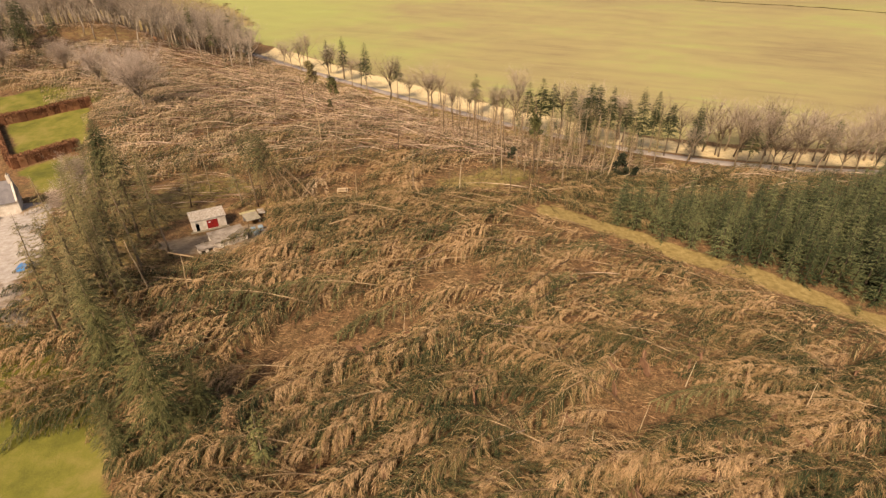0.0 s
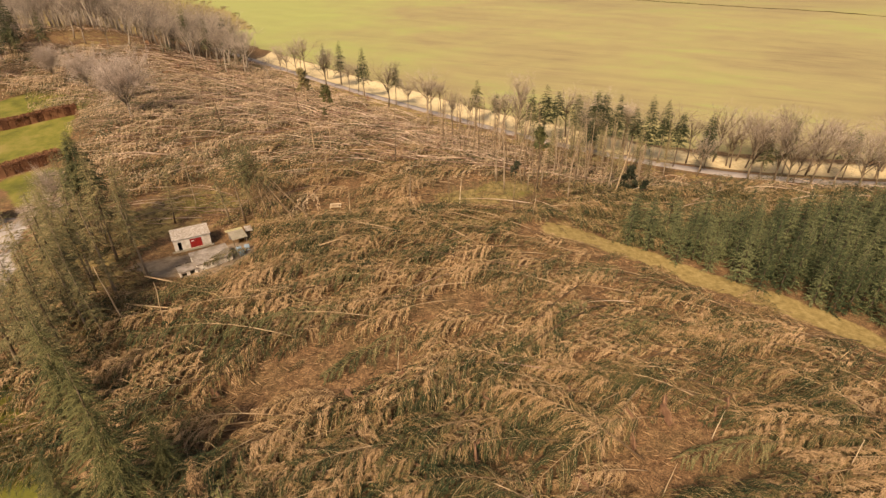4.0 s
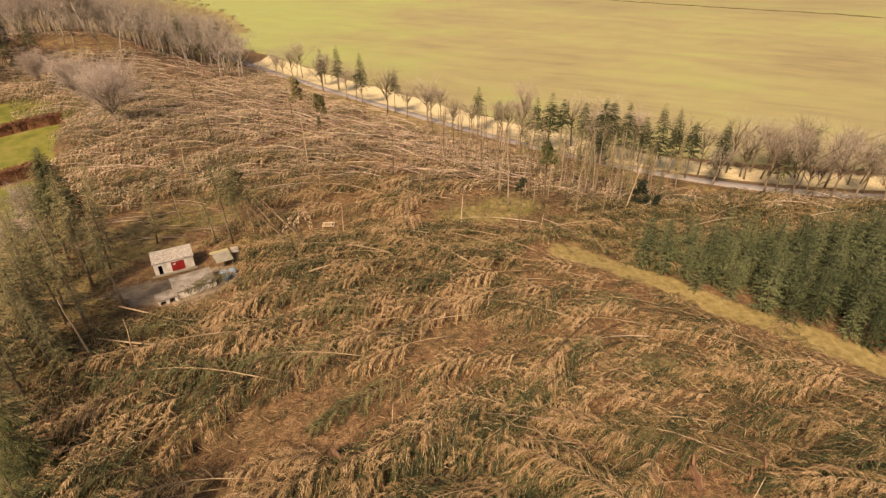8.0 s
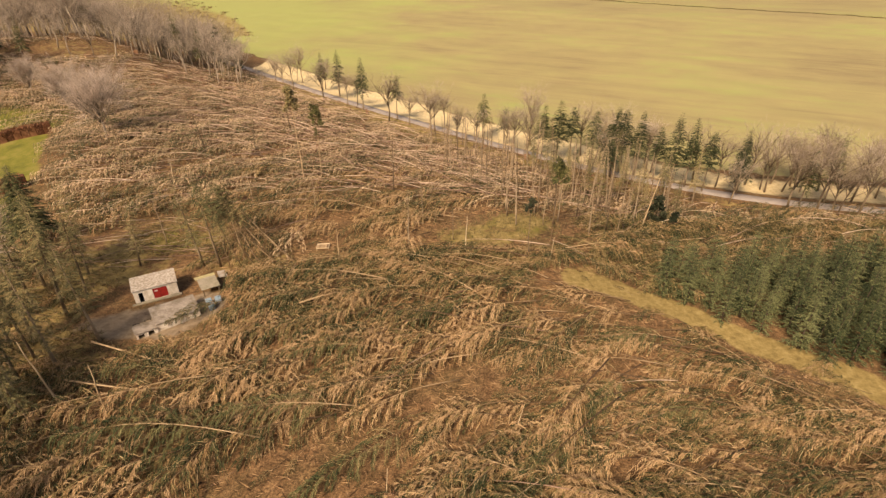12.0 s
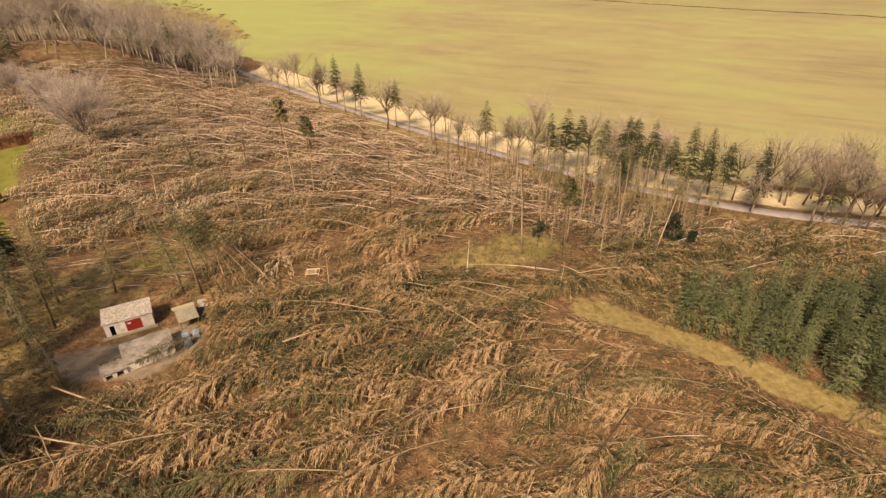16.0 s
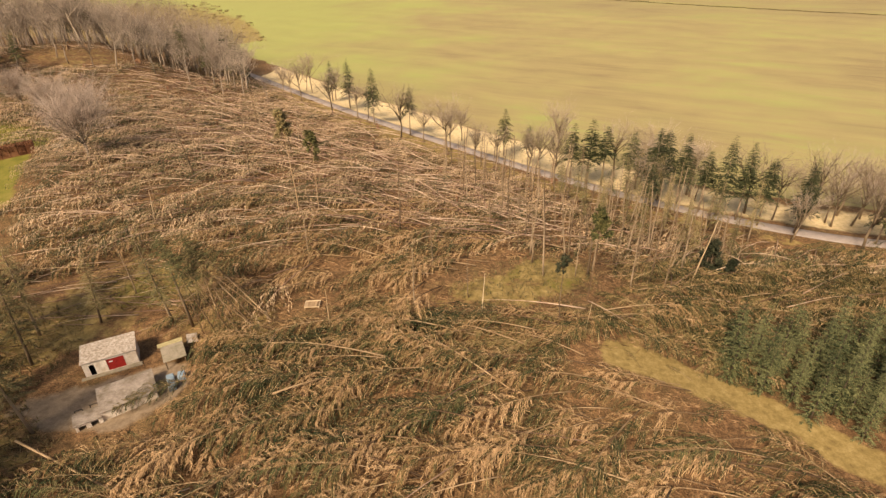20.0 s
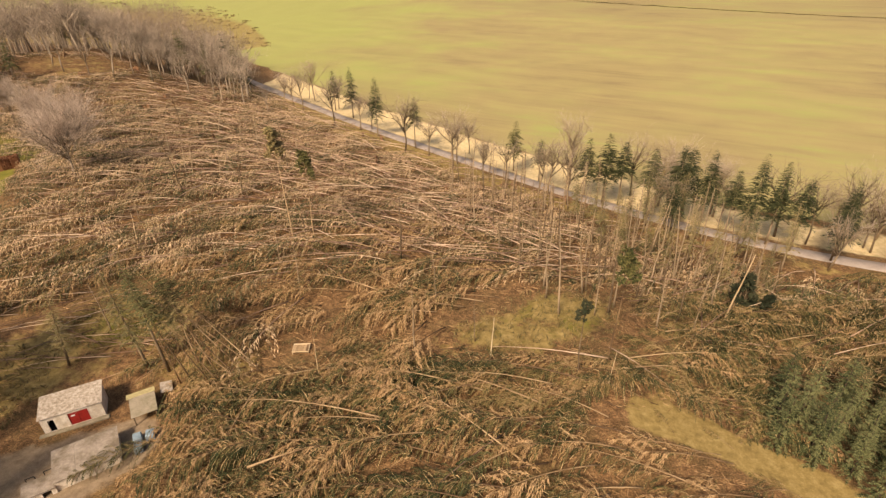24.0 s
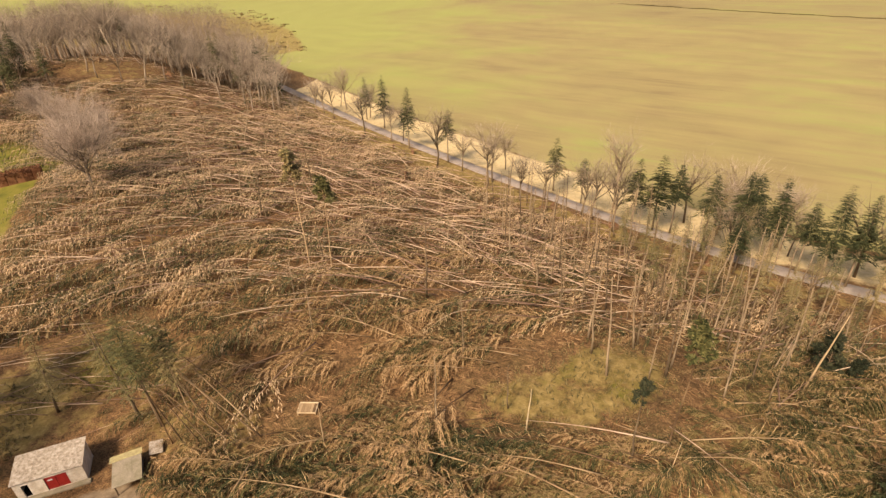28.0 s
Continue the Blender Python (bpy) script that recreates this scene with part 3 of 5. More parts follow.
DAMP = [(22, 108), (37, 110), (62, 116), (85, 121), (112, 132), (120, 142), (62, 150), (30, 136), (26, 122)]
LOADING = [(-68, 94), (-57, 101), (-48, 105), (-43, 108), (-39, 104), (-39, 97), (-46, 92), (-56, 93)]
HOLLOW = [(-72, 110), (-56, 108), (-44, 110), (-34, 103), (-25, 111), (-30, 122), (-44, 134), (-62, 140), (-80, 130)]
THICKET = [(-98, 122), (-66, 120), (-62, 110), (-62, 98), (-50, 89), (-58, 70), (-76, 84), (-80, 95), (-92, 112)]
SCRUB_LAND = [(-150, 455), (-170, 500), (-225, 600), (-330, 760), (-700, 900), (-700, 520), (-300, 440), (-190, 420)]
PLANTATION = [(36.5, 106.5), (45, 97.8), (54, 91), (61, 85), (72, 78), (84, 71), (108, 56), (165, 60), (165, 140), (113, 129), (85, 118), (63, 114), (41, 112)]
WOOD = [(-92, 280), (-125, 303), (-172, 297), (-212, 268), (-208, 236), (-250, 225), (-340, 320), (-480, 420), (-470, 620), (-300, 600), (-215, 480), (-160, 400)]


def sparse_axis(lo, hi, step, far):
    mid = np.arange(lo, hi + step, step)
    out = step * 1.25 ** np.arange(1, 60)
    grow = np.cumsum(out)
    grow = grow[grow < far]
    return np.concatenate([lo - grow[::-1], mid, hi + grow])


gx, gy = sparse_axis(-330, 230, 2.4, 3500), sparse_axis(-10, 560, 2.4, 3500)
GX, GY = np.meshgrid(gx, gy)
GZ = height(GX, GY)
nx, ny = len(gx), len(gy)
iy, ix = np.meshgrid(np.arange(ny - 1), np.arange(nx - 1), indexing="ij")
corner = (iy * nx + ix).ravel()
land = np.stack([GX.ravel(), GY.ravel(), GZ.ravel()], 1)
quads = np.concatenate([np.stack([corner, corner + 1, corner + nx + 1], 1), np.stack([corner, corner + nx + 1, corner + nx], 1)])
ground = tagged(new("ground", mesh_of("ground", (land, quads), GROUND, True)), "hillside of brown litter, grass and a wide pale field", "ground", kind="structure")


def soft(a):
    p = np.pad(a.astype(float), 1, mode="edge")
    return (p[:-2, 1:-1] + p[2:, 1:-1] + p[1:-1, :-2] + p[1:-1, 2:] + 2 * p[1:-1, 1:-1]) / 6


OFF = road_off(GX, GY)
lawn_mask = sum(inside(p, GX, GY) for k, p in enumerate(LAWNS) if k < 4) > 0
scrub_mask = inside(SCRUB_LAND, GX, GY)
masks = {
    "m_lawn": soft(soft(lawn_mask)) * 0.9 + 0.4 * soft(soft(inside(LAWNS[5], GX, GY))) + 0.5 * soft(soft(inside(LAWNS[4], GX, GY))) + 0.12 * soft(soft(inside(HOLLOW, GX, GY))) + 0.42 * soft(inside(THICKET, GX, GY)),
    "m_straw": 0.56 * soft(soft(soft(inside(LAWNS[4], GX, GY)))) + 0.44 * soft(soft(inside(HOLLOW, GX, GY))) + 0.3 * soft(soft(inside(STRAWBED, GX, GY))) + 0.38 * soft(inside(BLOWDOWN, GX, GY)) * smooth(150, 215, GY) + 0.42 * soft(soft(inside(DAMP, GX, GY))) + 0.06 * soft(inside(BALD, GX, GY)) + 0.52 * soft(soft(inside(THICKET, GX, GY))) + 0.6 * scrub_mask + np.clip(1.3 - line_gap(TRACK, GX, GY) / 3.7, 0, 1) + 0.55 * np.clip(1 - np.abs(OFF + 7) / 7, 0, 1),
    "m_field": soft((OFF > 23) & ~inside(WOOD, GX, GY)) - 0.55 * soft(soft(scrub_mask)),
    "m_verge": np.clip(1.5 - np.abs(OFF - 12.5) / 10.0, 0, 1) * (GX > -110) * (1 - 0.4 * smooth(45, 85, GX)),
    "m_gravel": soft(inside(DRIVE, GX, GY)) + 0.5 * soft(inside(TURNING, GX, GY)),
    "m_yard": 0.8 * soft(inside(LOADING, GX, GY)),
}
for name, values in masks.items():
    layer = ground.data.attributes.new(name, "FLOAT", "POINT")
    layer.data.foreach_set("value", values.ravel().astype(np.float32))

# the lane along the foot of the hill
rx = np.arange(-150, 420, 2.5)
ry = road_y(rx)
slope = np.gradient(ry, rx)
nrm = np.stack([-slope, np.ones_like(slope)], 1) / np.sqrt(1 + slope ** 2)[:, None]
across = np.array([-2.3, -2.1, 0.0, 2.1, 2.3])
rise = np.array([-0.15, 0.06, 0.12, 0.06, -0.15])
rv = np.stack([rx[:, None] + nrm[:, :1] * across, ry[:, None] + nrm[:, 1:] * across, road_z(rx)[:, None] + rise + 0.04], -1).reshape(-1, 3)
ri, rj = np.meshgrid(np.arange(len(rx) - 1), np.arange(4), indexing="ij")
rc = (ri * 5 + rj).ravel()
tagged(new("road", mesh_of("road", (rv, np.concatenate([np.stack([rc, rc + 5, rc + 6], 1), np.stack([rc, rc + 6, rc + 1], 1)])), ASPHALT, True)), "narrow grey asphalt lane along the foot of the hill", "road", kind="structure")


def on_land(x, y, sink=0.0):
    return float(height(x, y)) - sink


def stand(x, y, turn=0.0, size=1.0, sink=0.15, tip=0.0):
    """A pose on the land for a thing built round the origin."""
    return Matrix.Translation((x, y, on_land(x, y, sink))) @ Matrix.Rotation(radians(turn), 4, "Z") @ Matrix.Rotation(radians(tip), 4, "Y") @ Matrix.Diagonal((size, size, size, 1))


def place(ob, m):
    """copy_thing keeps the thing's own scale; this puts a scaled copy."""
    loc, rot, sca = m.decompose()
    c = copy_thing(ob, Matrix.LocRotScale(loc, rot, None))
    c.scale = sca
    return c


def scatter(poly, step, jitter=0.42):
    """Jittered grid of places inside an outline."""
    a = np.array(poly)
    x, y = np.meshgrid(np.arange(a[:, 0].min(), a[:, 0].max(), step), np.arange(a[:, 1].min(), a[:, 1].max(), step))
    x = x + rng.uniform(-jitter, jitter, x.shape) * step
    y = y + rng.uniform(-jitter, jitter, y.shape) * step
    keep = inside(poly, x, y)
    return np.stack([x[keep], y[keep]], 1)


def tree(name, label, category, group, geo, stem_mat, crown_mat, stem_name="trunk", crown_name="crown"):
    """A thing of a trunk and a crown, built at the origin."""
    ob = thing(name, label, category, group)
    part(stem_name, geo[0], stem_mat, ob, smooth_shade=True)
    part(crown_name, geo[1], crown_mat, ob)
    return ob


def spread_kind(kinds, poses):
    """Uses each built thing once, then copies it."""
    for k, m in enumerate(poses):
        ob = kinds[k % len(kinds)]
        if k < len(kinds):
            loc, rot, sca = m.decompose()
            ob.matrix_basis = Matrix.LocRotScale(loc, rot, None)
            ob.scale = sca
        else:
            place(ob, m)


# ---- windblown spruces ----
FALL_KINDS = 9
near_geo = [windblown(15 + 6 * rng.random(), 3.4 + 1.3 * rng.random(), 54, 19, 0.06 + 0.25 * rng.random(), 0.028, 0.0046) for k in range(FALL_KINDS)]
mid_geo = [windblown(15 + 6 * rng.random(), 3.3 + 1.2 * rng.random(), 40, 13, 0.12 + 0.3 * rng.random(), 0.038, 0.0048, False) for k in range(6)]
far_geo = [windblown(16 + 6 * rng.random(), 2.8 + 0.9 * rng.random(), 28, 5, 0.28 + 0.3 * rng.random(), 0.062, 0.0055, False) for k in range(8)]
plates = [root_plate(1.0 + 0.5 * rng.random()) for k in range(5)]


GAPS = [[(-27, 57), (-12, 60), (-3, 65.5), (-5, 69), (-16, 66.5), (-27, 61)], [(26, 47), (35, 46), (37, 50), (28, 52)], [(2, 78), (9, 77), (10, 81), (3, 82)]]
TRACKWAY = [(19, 110), (27, 108.5), (35, 106), (43, 101), (50.5, 95), (67.5, 81), (76, 73), (73, 69), (64.5, 76.5), (47, 91), (40, 96.5), (32.5, 101.5), (25.5, 103.5), (19, 104.5)]
KEEP_OUT = GAPS + [YARD, GLADE, LAWNS[5], LAWNS[1], LAWNS[3], CORNER, APRON, BALD, [(-27, 114), (-21.5, 114), (-21.5, 119.5), (-27, 119.5)]]


def fall_pose(x, y, spread, size):
    """Trees lie down the wind, which swings a little from place to place; a few lie across it. None lies over the sheds, the lawn or the clearing."""
    turn = 197 + 17 * math.sin(0.047 * x + 0.031 * y) + 10 * math.sin(0.11 * y - 0.05 * x) + rng.normal() * spread
    if rng.random() < 0.12:
        turn += rng.uniform(-60, 60)
    if x > 8 and 111 < y < 138 and rng.random() < 0.5:
        turn += 170
    a = radians(turn)
    u, w = np.meshgrid(np.linspace(0, 20 * size, 9), (-2.2, 0.0, 2.2))
    px, py = x + math.cos(a) * u - math.sin(a) * w, y + math.sin(a) * u + math.cos(a) * w
    over = np.zeros(px.shape, bool)
    for poly in KEEP_OUT:
        over |= inside(poly, px, py)
    over |= inside(TRACKWAY, px, py) & (u > 3) & (w == 0)
    if over.any():
        size = max(0.22, min(size, float(u[over].min()) / 21.0))
    return stand(x, y, turn, size, 0.1)


spots = np.concatenate([scatter(BLOWDOWN, 4.3, 0.36), scatter([(-36, 30), (84, 30), (70, 68), (24, 104), (-20, 112), (-36, 96)], 8.0)])
blocked = line_gap(TRACK, spots[:, 0], spots[:, 1]) < 3.2
for poly in KEEP_OUT:
    blocked |= inside(poly, spots[:, 0], spots[:, 1])
spots = spots[~blocked]
MID = 146
near_side = spots[:, 1] + rng.normal(size=len(spots)) * 14 < MID
near = spots[near_side]
near = near[np.argsort(near[:, 1] + 6 * rng.random(len(near)))]
things, rest = near[:300], near[300:]
kinds = []
for k in range(FALL_KINDS):
    ob = thing("fallen_spruce", "windblown spruce lying on the slope, its needles browning", "fallen tree", "windblown spruces")
    part("trunk", near_geo[k][0], FELLED, ob, smooth_shade=True)
    part("branch_work", near_geo[k][1], TWIG, ob)
    part("crown", near_geo[k][2], FALLEN, ob, tones=near_geo[k][3])
    if k % 3 == 0:
        part("root_plate", plates[k % 5], SOIL, ob, "upturned disc of roots and red-brown soil")
    kinds.append(ob)
spread_kind(kinds, [fall_pose(x, y, 13, 0.7 + 0.55 * rng.random()) for x, y in things])



fresh_kinds = []
for k in range(3):
    ob = thing("green_fallen_spruce", "freshly windblown spruce with its needles still green", "fallen tree", "fresh windblown spruces")
    g = windblown(17 + 2 * rng.random(), 3.2 + rng.random(), 50, 18, 0.12 + 0.15 * rng.random(), 0.03, 0.0034)
    part("trunk", g[0], FELLED, ob, smooth_shade=True)
    part("branch_work", g[1], TWIG, ob)
    part("crown", g[2], FRESH, ob, tones=g[3])
    fresh_kinds.append(ob)
FRESH_SPOTS = ((-10.4, 73.5, 191, 1.30), (-21.1, 68.4, 185, 1.36), (-51.2, 52.8, 244, 0.57), (-31.0, 42.6, 217, 0.41), (-56.3, 54.5, 204, 0.34), (-5.9, 45.6, 200, 0.60), (41.6, 50.8, 193, 0.85), (10.4, 51.4, 202, 0.69), (-2.3, 71.7, 218, 0.95), (57.3, 59.1, 205, 0.93), (32.3, 43.7, 195, 0.56), (9.1, 101.0, 214, 1.11))
spread_kind(fresh_kinds, [stand(a, b, t, sz, 0.0) for a, b, t, sz in FRESH_SPOTS] + [fall_pose(x, y, 18, 0.6 + 0.4 * rng.random()) for x, y in scatter([(-30, 36), (70, 40), (60, 78), (20, 102), (-30, 104), (-44, 80)], 17)])


damp_kinds = []
for k in range(4):
    ob = thing("olive_fallen_spruce", "windblown spruce with arching olive-tan plumes near the clearing", "fallen tree", "windblown spruces round the clearing")
    g = windblown(15 + 3 * rng.random(), 3.6 + rng.random(), 50, 18, 0.08 + 0.15 * rng.random(), 0.034, 0.004)
    part("trunk", g[0], FELLED, ob, smooth_shade=True)
    part("branch_work", g[1], TWIG, ob)
    part("crown", g[2], MOIST, ob, tones=g[3])
    damp_kinds.append(ob)
damp = scatter(DAMP, 4.1)
damp = damp[line_gap(TRACK, damp[:, 0], damp[:, 1]) > 4]
ring = np.concatenate([scatter([(-12, 103), (22, 107), (25, 114), (24, 119), (13, 114), (-2, 115), (-9, 119)], 3.6), scatter([(-38, 101), (-10, 104), (-12, 112), (-20, 112), (-27, 110), (-37, 107)], 4.2)])
ring = ring[line_gap(TRACK, ring[:, 0], ring[:, 1]) > 3.5]
spread_kind(damp_kinds, [stand(x, y, t, sz, 0.0) for x, y, t, sz in ((46, 111, 216, 0.85), (42, 113, 230, 0.8), (48, 108, 206, 0.6))] + [fall_pose(x, y, 18, 0.6 + 0.35 * rng.random()) for x, y in damp] + [stand(x, y, 192 + rng.normal() * 24, 0.45 + 0.3 * rng.random(), 0.1) for x, y in ring])


def log_between(p, q, r, material, label):
    """A broken trunk lying from p to q."""
    p, q = np.array(p) + (0, 0, 0.9), np.array(q) + (0, 0, 0.9)
    ob = thing("broken_log", label, "log", "broken logs", Matrix.Translation(p))
    d = np.array(q) - np.array(p)
    u = np.linspace(0, 1, 6)[:, None]
    sway = np.array([[0, 0, 0.35]]) * np.sin(u * math.pi) * rng.uniform(-0.6, 1.0)
    part("trunk", tube(d * u + sway, r * (1.1 - 0.55 * u.ravel()), 7), material, ob, smooth_shade=True)
    n = 9
    w = 0.15 + 0.8 * rng.random((n, 1))
    a = rng.normal(size=(n, 3))
    a[:, 2] = np.abs(a[:, 2]) * 0.6
    part("snapped_branches", kites(d * w, d * w + a * 0.55, np.full(n, 0.025)), material, ob)


for p, q in (((-54.2, 88.3, -2.4), (-32.7, 79.4, -0.9)), ((-54.8, 73.7, -3.8), (-39.9, 77.6, -1.8)), ((-54.0, 81.0, -3.3), (-38.6, 77.5, -1.9)), ((-23.2, 94.0, 1.0), (-17.3, 96.4, 1.6)), ((-28.4, 98.2, -0.9), (-26.8, 106.0, 1.0))):
    log_between(p, q, 0.14, FELLED, "long broken trunk lying over the brash")


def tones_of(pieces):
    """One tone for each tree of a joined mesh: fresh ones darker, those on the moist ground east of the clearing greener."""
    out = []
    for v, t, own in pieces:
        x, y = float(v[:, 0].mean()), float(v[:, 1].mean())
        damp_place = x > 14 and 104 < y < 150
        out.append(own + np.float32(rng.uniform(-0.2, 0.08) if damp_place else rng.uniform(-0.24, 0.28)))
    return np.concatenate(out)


trunks, boles, limbs, crowns, boughs, discs = [], [], [], [], [], []
edge = np.concatenate([np.linspace(p, q, 5) for p, q in zip(BLOWDOWN[-8:-2], BLOWDOWN[-7:-1])])
for x, y, turn, size in ((44, 111, 222, 0.62), (40, 112, 236, 0.5), (58, 79, 100, 0.4), (62, 88, 200, 0.5)):
    m = stand(x, y, turn, size, 0.1)
    g = mid_geo[rng.integers(6)]
    boles.append(moved(g[0], m))
    limbs.append(moved(g[1], m))
    boughs.append(moved(g[2], m) + (g[3],))
for x, y in edge:
    m = fall_pose(x + rng.normal() * 1.2, y + rng.normal() * 1.2, 40, 0.35 + 0.2 * rng.random())
    g = mid_geo[rng.integers(6)]
    boles.append(moved(g[0], m))
    limbs.append(moved(g[1], m))
    boughs.append(moved(g[2], m) + (g[3],))
for x, y in scatter([(-66, 66), (-48, 60), (-41, 49), (-52, 47), (-64, 50), (-76, 64)], 4.5).tolist() + scatter(THICKET, 5.5).tolist():
    m = fall_pose(x, y, 30, 0.45 + 0.3 * rng.random())
    g = mid_geo[rng.integers(6)]
    boles.append(moved(g[0], m))
    limbs.append(moved(g[1], m))
    boughs.append(moved(g[2], m) + (g[3],))
for x, y in rest:
    m = fall_pose(x, y, 15, 0.7 + 0.5 * rng.random())
    g = mid_geo[rng.integers(6)]
    boles.append(moved(g[0], m))
    limbs.append(moved(g[1], m))
    boughs.append(moved(g[2], m) + (g[3],))
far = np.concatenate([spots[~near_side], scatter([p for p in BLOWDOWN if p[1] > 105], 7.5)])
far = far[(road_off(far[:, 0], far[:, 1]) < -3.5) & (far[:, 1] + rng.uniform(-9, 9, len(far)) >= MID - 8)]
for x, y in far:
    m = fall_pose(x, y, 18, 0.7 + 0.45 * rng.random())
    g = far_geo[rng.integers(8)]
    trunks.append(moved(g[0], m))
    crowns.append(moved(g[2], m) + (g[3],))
    if rng.random() < 0.05:
        discs.append(moved(plates[rng.integers(5)], m))
logs = [tube(np.stack([u * 17, 0.5 * rng.normal() * u * u, 0.9 + rng.uniform(0.4, 1.6) * np.sin(u * 2.4)], 1), 0.1 * (1.15 - u), 5) for u in [np.linspace(0, 1, 6)] * 6]
for x, y in np.concatenate([scatter([(-118, 172), (-96, 146), (-70, 124), (-40, 121), (-28, 128), (-6, 140), (20, 138), (30, 165), (-20, 205), (-80, 225)], 6.2), scatter([(14, 112), (40, 112), (80, 124), (120, 140), (60, 152), (26, 136)], 10), scatter([(-40, 60), (-20, 40), (60, 40), (60, 74), (10, 104), (-34, 108)], 19)]):
    m = fall_pose(x, y, 20, (0.7 if y > 108 else 0.5) + 0.4 * rng.random())
    trunks.append(moved(logs[rng.integers(6)], Matrix.Translation((0, 0, 0.4 + 1.2 * rng.random())) @ m))
for x, y in scatter([(-84, 122), (-62, 113), (-46, 116), (-40, 126), (-56, 138), (-76, 134)], 3.6):
    trunks.append(moved(logs[rng.integers(6)], stand(x, y, 200 + rng.normal() * 22, 0.45 + 0.4 * rng.random(), 0.4)))
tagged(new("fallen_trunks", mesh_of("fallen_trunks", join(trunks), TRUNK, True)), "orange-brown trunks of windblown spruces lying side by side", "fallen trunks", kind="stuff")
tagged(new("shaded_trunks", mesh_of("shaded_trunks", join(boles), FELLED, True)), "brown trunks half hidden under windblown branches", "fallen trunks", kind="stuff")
tagged(new("bare_boughs", mesh_of("bare_boughs", join(limbs), TWIG)), "tan ribs of boughs standing out of the windblown crowns", "fallen branches", kind="stuff")
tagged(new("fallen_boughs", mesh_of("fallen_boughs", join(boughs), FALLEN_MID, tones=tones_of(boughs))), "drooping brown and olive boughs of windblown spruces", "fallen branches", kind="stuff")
tagged(new("fallen_crowns", mesh_of("fallen_crowns", join(crowns), FALLEN_FAR, tones=tones_of(crowns))), "far crowns of windblown spruces, olive and tan paled by painted haze", "fallen branches", kind="stuff")
tagged(new("upturned_roots", mesh_of("upturned_roots", join(discs), SOIL)), "upturned root plates among the windblown trees", "root plates", kind="stuff")

# loose twigs and brash over the litter
n = 230000
bx, by = rng.uniform(-200, 110, n), 10 + 300 * rng.random(n) ** 1.25
keep = (inside(BLOWDOWN, bx, by) | inside(THICKET, bx, by) | inside(APRON, bx, by)) & ~inside(GLADE, bx, by) & ~inside(BALD, bx, by) & ~inside(YARD, bx, by)
keep &= rng.random(n) < np.where(line_gap(TRACK, bx, by) < 3, 0.08, np.where(by > 190, 0.5, 1.0))
bx, by = bx[keep], by[keep]
n = len(bx)
a = radians(197) + rng.normal(size=n) * 0.9
ln = 0.4 + 1.5 * rng.random(n) ** 2
s = np.stack([bx, by, height(bx, by) + 0.03 + 0.4 * rng.random(n) ** 2], 1)
e = s + np.stack([np.cos(a) * ln, np.sin(a) * ln, rng.uniform(-0.1, 0.35, n) * ln], 1)
tagged(new("brash", mesh_of("brash", kites(s, e, 0.015 + 0.04 * rng.random(n)), BRASH)), "tan twigs and torn branches strewn over the litter", "brash", kind="stuff")

# rough grass and dead bracken under the standing trees and over the clearing
tufts = np.concatenate([scatter(THICKET, 1.0), scatter(LAWNS[5], 1.3), scatter(LAWNS[4], 1.2)])
tufts = tufts[~inside(YARD, tufts[:, 0], tufts[:, 1]) & (rng.random(len(tufts)) < 0.7)]
cx = np.repeat(tufts, 7, axis=0) + rng.normal(size=(7 * len(tufts), 2)) * 0.3
n = len(cx)
s = np.stack([cx[:, 0], cx[:, 1], height(cx[:, 0], cx[:, 1]) - 0.05], 1)
e = s + rng.normal(size=(n, 3)) * np.array([0.4, 0.4, 0.15]) + np.array([0, 0, 0.55])
tagged(new("rough_grass", mesh_of("rough_grass", kites(s, e, np.full(n, 0.07)), SCRUB)), "tussocks of dry olive grass and bracken", "grass", kind="stuff")

# ---- young plantation ----
pl = scatter(PLANTATION, 3.2, 0.36)
order = np.argsort(np.hypot(pl[:, 0] - 45, pl[:, 1] - 90))
pl = pl[order]
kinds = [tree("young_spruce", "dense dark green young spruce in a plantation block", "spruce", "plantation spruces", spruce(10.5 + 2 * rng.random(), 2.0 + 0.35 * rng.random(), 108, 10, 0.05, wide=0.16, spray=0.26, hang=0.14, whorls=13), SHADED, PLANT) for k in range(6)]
spread_kind(kinds, [stand(x, y, rng.random() * 360, (0.9 + 0.25 * smooth(45, 110, x)) * (0.82 + 0.28 * rng.random())) for x, y in pl[:300]])
young = [spruce(11 + 2.5 * rng.random(), 2.4, 44, 4, 0.25, wide=0.26, hang=0.12, whorls=9)[1] for k in range(4)]
tagged(new("young_spruces", mesh_of("young_spruces", join([moved(young[rng.integers(4)], stand(x, y, rng.random() * 360, 0.95 + 0.35 * rng.random())) for x, y in pl[300:]]), PLANT)), "far part of the dark green young plantation", "plantation", kind="stuff")

# ---- tall spruces by the lawn ----
tall = [tree("tall_spruce", "tall shaggy spruce still standing beside the lawn", "spruce", "spruces by the lawn", spruce(24, 5.4, 400, 17, 0.04 + 0.04 * k, 0.3, 0.1, 0.18, hang=0.45), STEM, GREEN) for k in range(3)]
spread_kind(tall, [stand(x, y, rng.random() * 360, h / 24.0) for x, y, h in ((-32.5, 42.5, 22), (-37.5, 41, 14), (-47, 56, 20), (-29.5, 45.5, 12))])
ragged = [tree("ragged_spruce", "thin ragged spruce with olive needles, still standing", "spruce", "ragged spruces", spruce(20, 3.1, 150, 8, 0.22 + 0.1 * k, 0.35, 0.12, 0.3), STEM, OLIVE) for k in range(2)]
